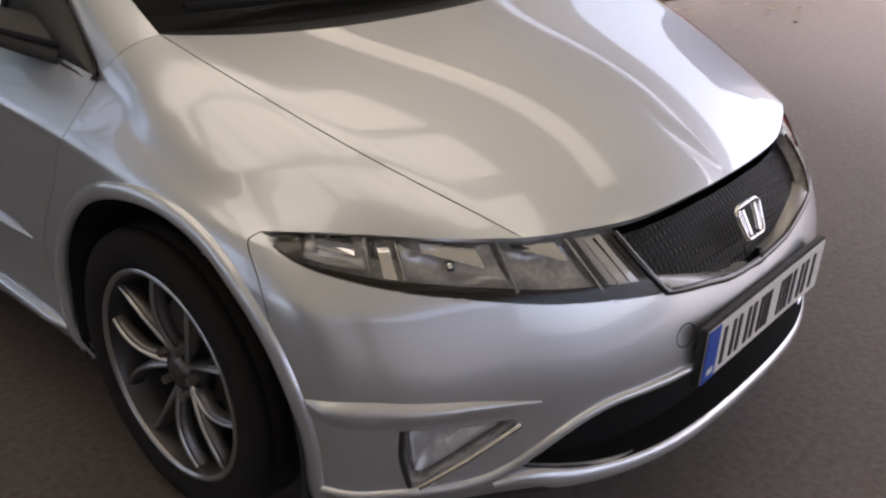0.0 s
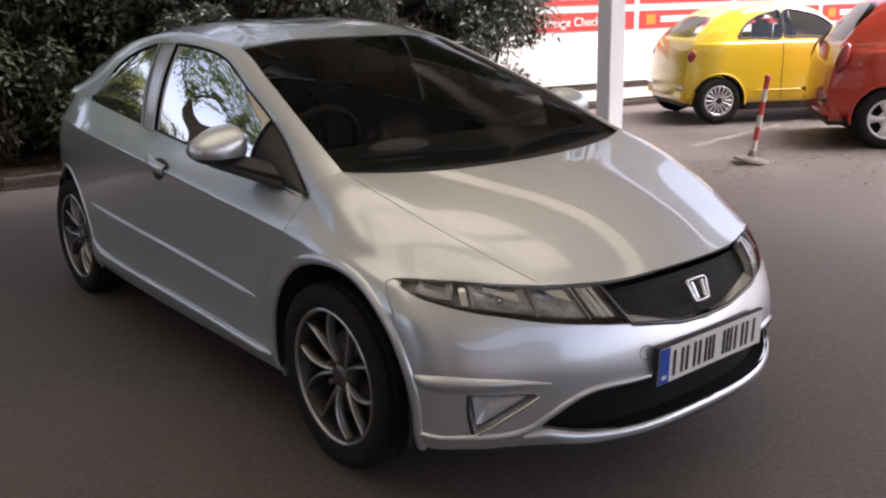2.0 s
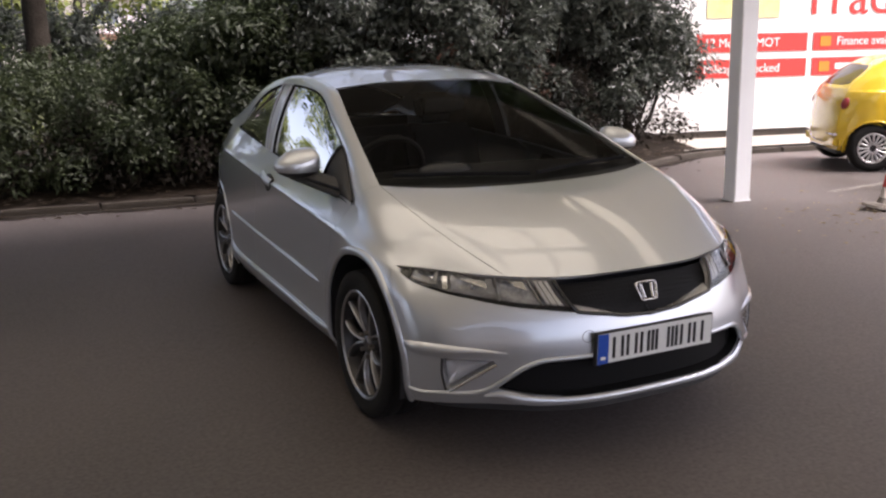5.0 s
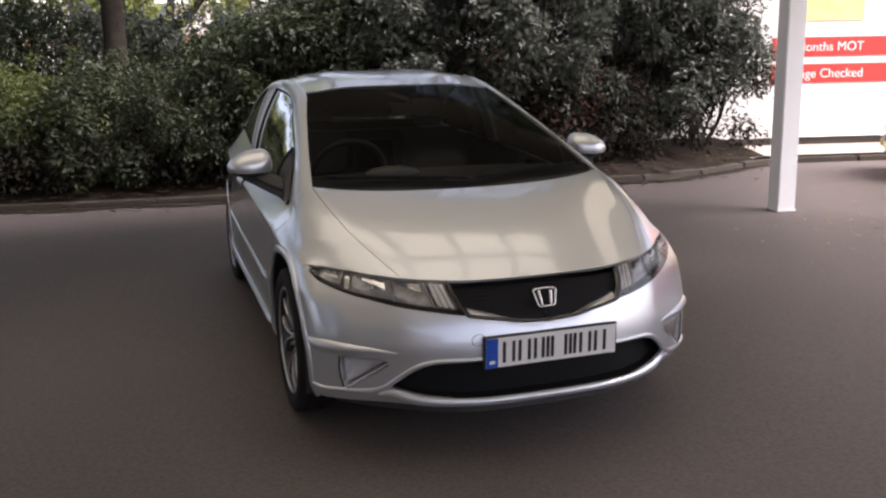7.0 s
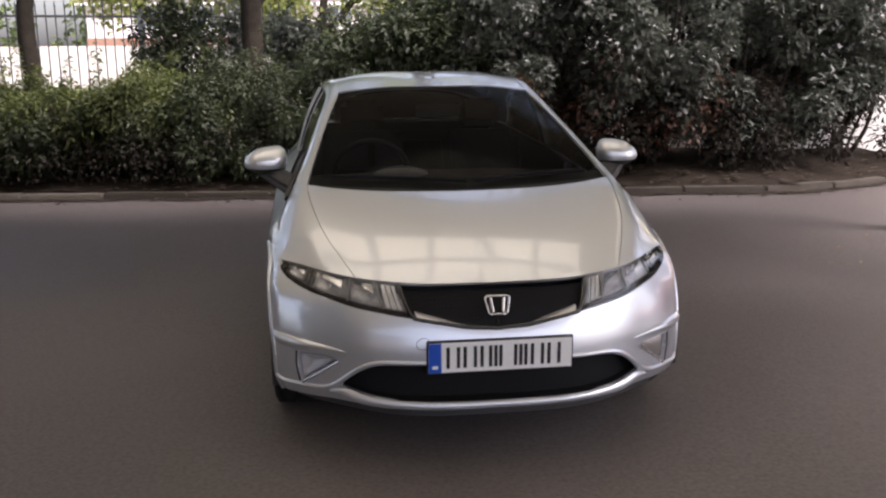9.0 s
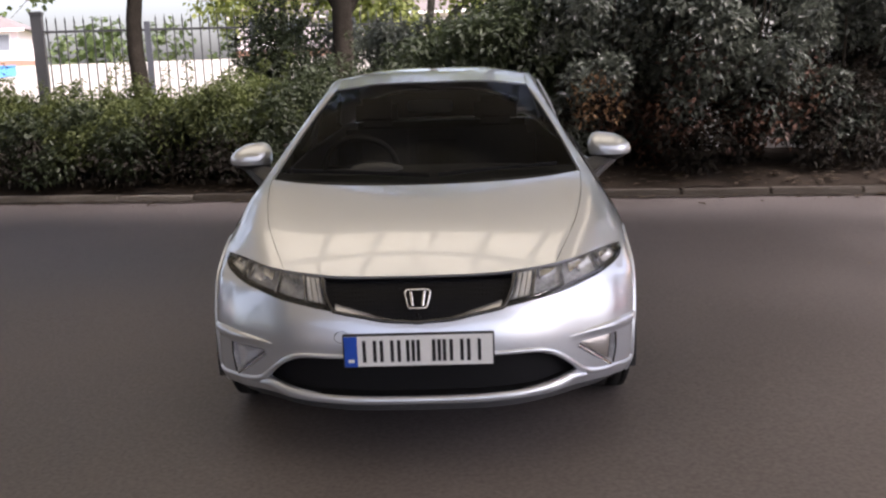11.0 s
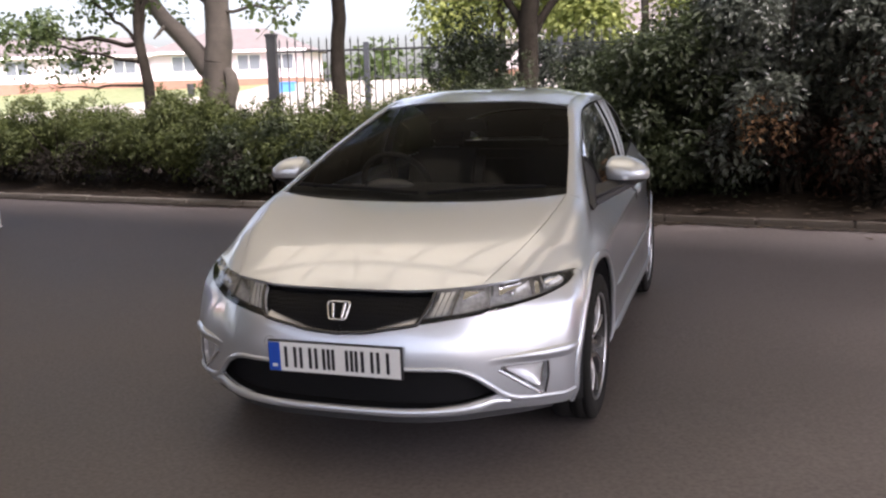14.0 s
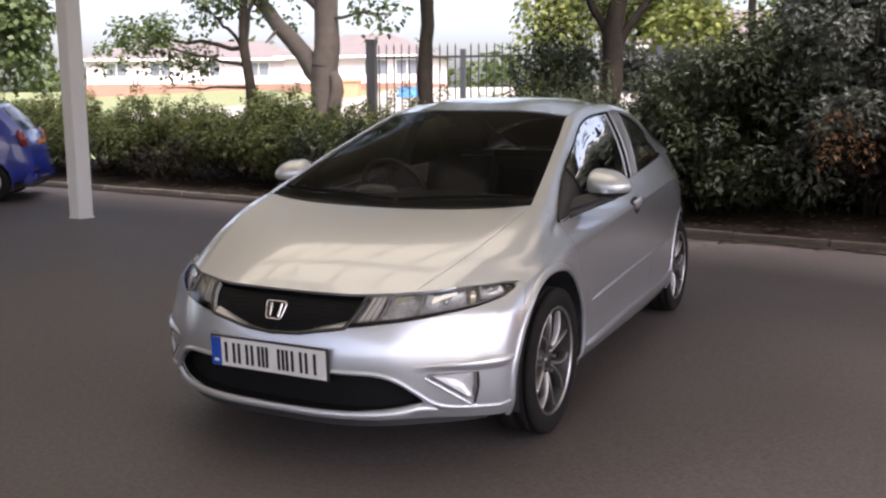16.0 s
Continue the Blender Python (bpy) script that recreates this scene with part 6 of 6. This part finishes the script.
# ---- the other parked cars ----
def far_car(name, label, paint, m, length, width, base, over, belt, rear, roof, panes, hatch, screen, lamp, trim, spokes, wheel_radius=.29):
    """A compact hatchback: x ahead, the rear axle at the origin. rear: tail outline (z, x); roof: (share of the length, z); panes: side windows (x, z)."""
    ob = thing(name, label, "car", m)
    nose = length - over
    rz, rx = np.array(rear).T
    fz, fx = (.20, .50, .72, .95, 1.2, 1.6), (nose - .10, nose, nose - .08, nose - .42, nose - .95, nose - 1.35)
    n, rows = 121, 57
    u = np.linspace(0, 1, n)
    top = even([(a, 0, b) for a, b in roof], 400)
    crest = np.interp(u, top[:, 0], top[:, 2])
    half = width / 2 * (1 - .20 * np.clip(1 - u / .13, 0, 1) ** 2 - .26 * np.clip((u - .80) / .20, 0, 1) ** 2)
    g = np.empty((rows, n, 3))
    for k in range(n):
        w, c, s = half[k], crest[k], .22 + .10 * max(0, 1 - u[k] / .06) + .08 * max(0, (u[k] - .94) / .06)
        b = min(belt, c - .05)
        wr = w * np.interp(c - b, [0, .1, .5], [.90, .86, .73])
        zr = b + (c - b) * .87
        line = [(w * .87, s), (w * .98, s + .09), (w, .5 * (s + b)), (w * .99, b - .07), (w * .955, b), ((w * .955 + wr) / 2 + .012, b + (zr - b) * .52), (wr, zr), (wr * .6, c - .010), (0, c)]
        yz = spline(line, rows)
        x0, x1 = np.interp(yz[:, 1], rz, rx), np.interp(yz[:, 1], fz, fx)
        g[:, k] = np.stack([x0 + (x1 - x0) * u[k], yz[:, 0], yz[:, 1]], 1)
    chart = lambda p: p[..., (0, 2)]
    arches = [np.stack([c + .335 * np.cos(a), wheel_radius + .335 * np.sin(a)], 1) for c in (0, base) for a in [np.linspace(0, 2 * math.pi, 60, endpoint=False)]]
    for a in arches:
        snap(g, chart, a, slice(0, 27))
    glazed = [even(p + p[:1], 90)[:-1] if len(p) > 5 else dense(p, .02) for p in panes]
    for p in glazed:
        snap(g, chart, p, slice(28, 46))
    flat, f = g.reshape(-1, 3), grid_faces(rows, n)
    mid, i, j = flat[f].mean(1), f[:, 0] // n, f[:, 0] % n
    gone = np.zeros(len(f), bool)
    for c, a in zip((0, base), arches):
        gone |= (inside(chart(mid), a) | ((abs(mid[:, 0] - c) < .30) & (mid[:, 2] < wheel_radius))) & (i < 27)
    glass = [inside(chart(mid), p) & (i >= 28) & (i < 46) for p in glazed]
    front = (i >= 43) & (u[j] > screen[0]) & (u[j] < screen[1])
    metal = ~gone & ~front
    for p in glass:
        metal &= ~p
    for side in (1, -1):
        v, turn = flip_y(flat, side), (lambda q: q[:, ::-1]) if side > 0 else (lambda q: q)
        link("body_side", v, turn(f[metal]), paint, ob)
        link("windscreen", v, turn(f[front]), GLASS_PALE, ob)
        for p, o in zip(glass, glazed):
            link("side_window", v, turn(f[p]), GLASS_PALE, ob)
            flank = g[28:46].reshape(-1, 3)
            near = np.array([flank[((chart(flank) - q) ** 2).sum(1).argmin()] for q in o])
            rim = np.stack([o[:, 0], np.convolve(np.r_[near[-2:, 1], near[:, 1], near[:2, 1]], np.ones(5) / 5, "valid"), o[:, 1]], 1)
            vv, ff = sweep(rim + (0, .002, 0), .026, .006, np.tile((0, 1.0, .3), (len(rim), 1)), closed=True)
            link("window_frame", flip_y(vv, side), ff, BLACK, ob)
        for c, a in zip((0, base), arches):
            arc = np.linspace(-.15, math.pi + .15, 36)
            ring = np.stack([c + .335 * np.cos(arc), np.interp(c + .335 * np.cos(arc), g[14, :, 0], g[14, :, 1]), wheel_radius + .335 * np.sin(arc)], 1)
            vv, ff = sweep(ring, .024, .008, np.tile((0, 1.0, 0), (36, 1)))
            link("arch_lip", flip_y(vv, side), ff, paint, ob)
            link("arch_liner", flip_y(np.concatenate([ring - (0, .01, 0), ring * (1, .5, 1)]), side), grid_faces(2, 36), BLACK, ob)
        run = np.linspace(.46, base - .46, 24)
        y_at = lambda x, r: np.interp(x, g[r, :, 0], g[r, :, 1])
        vv, ff = sweep(np.stack([run, y_at(run, 10), np.interp(run, g[10, :, 0], g[10, :, 2]) - .02], 1), .016, .006, np.tile((0, 1.0, 0), (24, 1)))
        link("side_strip", flip_y(vv, side), ff, paint if trim is CHROME else trim, ob)
        # shutlines of the door
        for x in (panes[-1][0][0] - .03, base - .30):
            cut = np.stack([np.full(20, x), [y_at(x, r) + .001 for r in range(7, 27)], [np.interp(x, g[r, :, 0], g[r, :, 2]) for r in range(7, 27)]], 1)
            vv, ff = sweep(cut, .008, .002, np.tile((0, 1.0, .1), (20, 1)))
            link("shutline", flip_y(vv, side), ff, BLACK, ob)
        hx = panes[-1][0][0] + .10
        part("door_handle", box(bmesh.new(), hx, hx + .17, side * y_at(hx, 26) - .016, side * y_at(hx, 26) + .020, belt - .13, belt - .10, .008), CHROME, ob, smooth=40)
        bm = bmesh.new()
        bmesh.ops.create_uvsphere(bm, u_segments=16, v_segments=10, radius=1, matrix=Matrix.Translation((base - .55, side * (width / 2 + .06), belt + .06)) @ Matrix.Diagonal((.07, .10, .07, 1)))
        part("door_mirror", bm, paint, ob, smooth=60)
        bm = bmesh.new()
        ly, lz = lamp[0] * width / 2, lamp[1]
        bmesh.ops.create_uvsphere(bm, u_segments=16, v_segments=10, radius=1, matrix=Matrix.Translation((np.interp(lz, rz, rx) + .045, side * ly, lz)) @ Matrix.Rotation(radians(18), 4, "Y") @ Matrix.Diagonal((.06, lamp[2], lamp[3], 1)))
        part("tail_lamp", bm, TAIL_RED, ob, "red tail lamp", smooth=60)
        bm = bmesh.new()
        bmesh.ops.create_uvsphere(bm, u_segments=16, v_segments=10, radius=1, matrix=Matrix.Translation((nose - .16, side * width * .33, .66)) @ Matrix.Diagonal((.10, .11, .10, 1)))
        part("headlamp", bm, CHROME_FLUTED, ob, smooth=60)
    # tail, with the rear window let into it
    edge = g[:, 0]
    k = np.linspace(1, -1, 41)
    tail = np.stack([np.stack([edge[:, 0] - .07 * (1 - q * q) * np.clip(edge[:, 1] / .3, 0, 1), edge[:, 1] * q, edge[:, 2]], 1) for q in k], 1)
    face = lambda p: p[..., (1, 2)]
    pane = even(hatch + hatch[:1], 90)[:-1]
    snap(tail, face, pane, slice(24, 56))
    tv, tf = tail.reshape(-1, 3), grid_faces(rows, 41)
    lit = inside(face(tv[tf].mean(1)), pane)
    link("tailgate", tv, tf[~lit], paint, ob)
    link("rear_window", tv, tf[lit], GLASS_PALE, ob)
    out = rx.min()
    part("rear_bumper", box(bmesh.new(), out - .03, out + .22, -width * .42, width * .42, .25, .46, .06), paint, ob, smooth=60)
    part("bumper_strip", box(bmesh.new(), out - .045, out + .10, -width * .40, width * .40, .435, .468, .012), trim, ob, smooth=50)
    part("number_plate", box(bmesh.new(), out - .015, out + .05, -.26, .26, lamp[1] - .14, lamp[1] - .03, .004), AMBER, ob, "yellow rear number plate")
    part("exhaust_shield", box(bmesh.new(), out + .02, out + .25, -width * .36, width * .36, .20, .26, .02), BLACK, ob)
    part("floor_pan", box(bmesh.new(), out + .30, nose - .25, -width * .40, width * .40, .15, .30), BLACK, ob)
    part("sill_panel", box(bmesh.new(), .36, base - .36, -width * .47, width * .47, .17, .30, .02), BLACK, ob)
    for s in (-.33, .33):
        seat = part("seat", box(bmesh.new(), base * .42, base * .42 + .14, s - .22, s + .22, .42, belt + .22, .05), SEAT, ob, smooth=50)
        part("headrest", box(bmesh.new(), base * .42 - .04, base * .42 + .06, s - .12, s + .12, belt + .20, belt + .37, .045), SEAT, seat, smooth=50)
    for c in (0, base):
        for side in (1, -1):
            far_wheel(ob, c, side * (width / 2 - .095), side, spokes, wheel_radius)
    return ob


def flip_y(verts, side):
    v = np.array(verts, float).reshape(-1, 3)
    v[:, 1] *= side
    return v


def far_wheel(ob, x, y, side, spokes, radius):
    hub = new("wheel")
    hub.parent = ob
    hub.location, hub.rotation_euler, hub.scale = (x, y, radius), (0, .3 * x, 0 if side > 0 else math.pi), (radius / .28, 1, radius / .28)
    n = 40
    a = np.linspace(0, 2 * math.pi, n, endpoint=False)

    def turned(name, profile, mat):
        p = np.array(profile)
        v = np.stack([p[:, 1:] * np.cos(a)[None], np.repeat(p[:, :1], n, 1), p[:, 1:] * np.sin(a)[None]], -1).reshape(-1, 3)
        f = [(i * n + j, i * n + (j + 1) % n, (i + 1) * n + (j + 1) % n, (i + 1) * n + j) for i in range(len(p) - 1) for j in range(n)]
        link(name, v, f, mat, hub)
    turned("tyre", [(.07, .175), (.085, .19), (.088, .25), (.06, .280), (-.06, .280), (-.08, .25)], TYRE)
    turned("rim", [(.078, .186), (.088, .180), (.084, .164), (.04, .158), (-.06, .155)], WHEEL_SILVER)
    turned("hub_cap", [(.072, .002), (.07, .034), (.055, .042)], RIM_DARK if spokes > 8 else WHEEL_SILVER)
    # black disc set in for the shade behind the spokes
    turned("rim_back", [(.02, .01), (.02, .17)], RUBBER)
    if spokes <= 8:
        turned("wheel_disc", [(.070, .03), (.074, .075), (.060, .082)], WHEEL_SILVER)
    for k in range(spokes):
        b = k * 2 * math.pi / spokes
        line = np.array([(r * math.cos(b), .060 + .016 * math.sin(r * 14), r * math.sin(b)) for r in np.linspace(.040, .172, 6)])
        v, f = sweep(line, (.020, .021, .022, .024, .028, .034) if spokes > 8 else (.05, .052, .056, .064, .078, .10), .014, np.tile((0, 1.0, 0), (6, 1)), round_to=4)
        link("spoke", v, f, WHEEL_SILVER, hub)


def parked_cars():
    far_car("yellow_city_car", "small bright yellow retro hatchback parked by the sign", YELLOW, pose(7.46, 4.60, 0, 0, 0, -32.7) @ Matrix.Scale(.93, 4), 3.45, 1.63, 2.30, .41, 1.02,
            [(.2, -.31), (.35, -.40), (.52, -.41), (.72, -.385), (.90, -.35), (1.02, -.29), (1.12, -.20), (1.25, -.04), (1.40, .15), (1.5, .27)],
            [(0, 1.33), (.05, 1.41), (.18, 1.46), (.38, 1.475), (.56, 1.45), (.66, 1.39), (.73, 1.24), (.80, 1.07), (.88, .97), (.95, .84), (1, .64)],
            [[(.22, 1.055), (.27, 1.14), (.36, 1.23), (.50, 1.31), (.68, 1.355), (.78, 1.36), (.78, 1.055), (.50, 1.05)], [(.83, 1.055), (.83, 1.362), (1.10, 1.35), (1.30, 1.29), (1.46, 1.19), (1.60, 1.06), (1.2, 1.052)]],
            [(-.54, 1.08), (-.48, 1.26), (-.30, 1.31), (.30, 1.31), (.48, 1.26), (.54, 1.08), (.30, 1.06), (-.30, 1.06)], (.66, .80), (.80, .84, .055, .085), CHROME, 16)
    far_car("red_hatchback", "red hatchback parked beside the yellow car", RED, pose(7.17, 2.24, 0, 0, 0, -52), 3.75, 1.66, 2.46, .54, .96,
            [(.2, -.42), (.35, -.53), (.55, -.54), (.80, -.50), (.98, -.44), (1.15, -.30), (1.35, -.10), (1.45, 0), (1.55, .10)],
            [(0, 1.40), (.06, 1.48), (.20, 1.52), (.40, 1.52), (.56, 1.49), (.66, 1.42), (.73, 1.26), (.80, 1.07), (.88, .98), (.95, .86), (1, .66)],
            [[(.10, 1.02), (.16, 1.18), (.30, 1.30), (.66, 1.36), (.66, 1.00), (.40, 1.0)], [(.74, 1.0), (.74, 1.37), (1.10, 1.35), (1.45, 1.22), (1.80, 1.02), (1.3, 1.0)]],
            [(-.58, 1.02), (-.50, 1.30), (-.30, 1.36), (.30, 1.36), (.50, 1.30), (.58, 1.02), (.30, 1.00), (-.30, 1.00)], (.66, .80), (.86, .86, .08, .15), BLACK, 5)
    far_car("blue_hatchback", "bright blue hatchback at the end of the hedge", BLUE, pose(-9.87, 5.77, 0, 0, 0, 220), 4.0, 1.74, 2.5, .60, .98,
            [(.2, -.50), (.35, -.60), (.55, -.61), (.80, -.56), (.98, -.50), (1.15, -.36), (1.35, -.16), (1.45, -.06), (1.55, .04)],
            [(0, 1.40), (.06, 1.46), (.20, 1.49), (.40, 1.49), (.56, 1.46), (.66, 1.39), (.73, 1.24), (.80, 1.06), (.88, .98), (.95, .86), (1, .66)],
            [[(.10, 1.04), (.16, 1.18), (.30, 1.28), (.70, 1.34), (.70, 1.02), (.40, 1.02)], [(.78, 1.02), (.78, 1.35), (1.14, 1.33), (1.48, 1.21), (1.84, 1.04), (1.3, 1.02)]],
            [(-.60, 1.04), (-.52, 1.28), (-.30, 1.34), (.30, 1.34), (.52, 1.28), (.60, 1.04), (.30, 1.02), (-.30, 1.02)], (.66, .80), (.84, .90, .10, .13), BLACK, 7)


setting()
worn_line()
canopy()
silver_car()
parked_cars()
bollard()
sign_board()
fence()
houses()
far_boxes()
reflection_block()
reflection_wall()
sky_block()
far_trees()
planting()
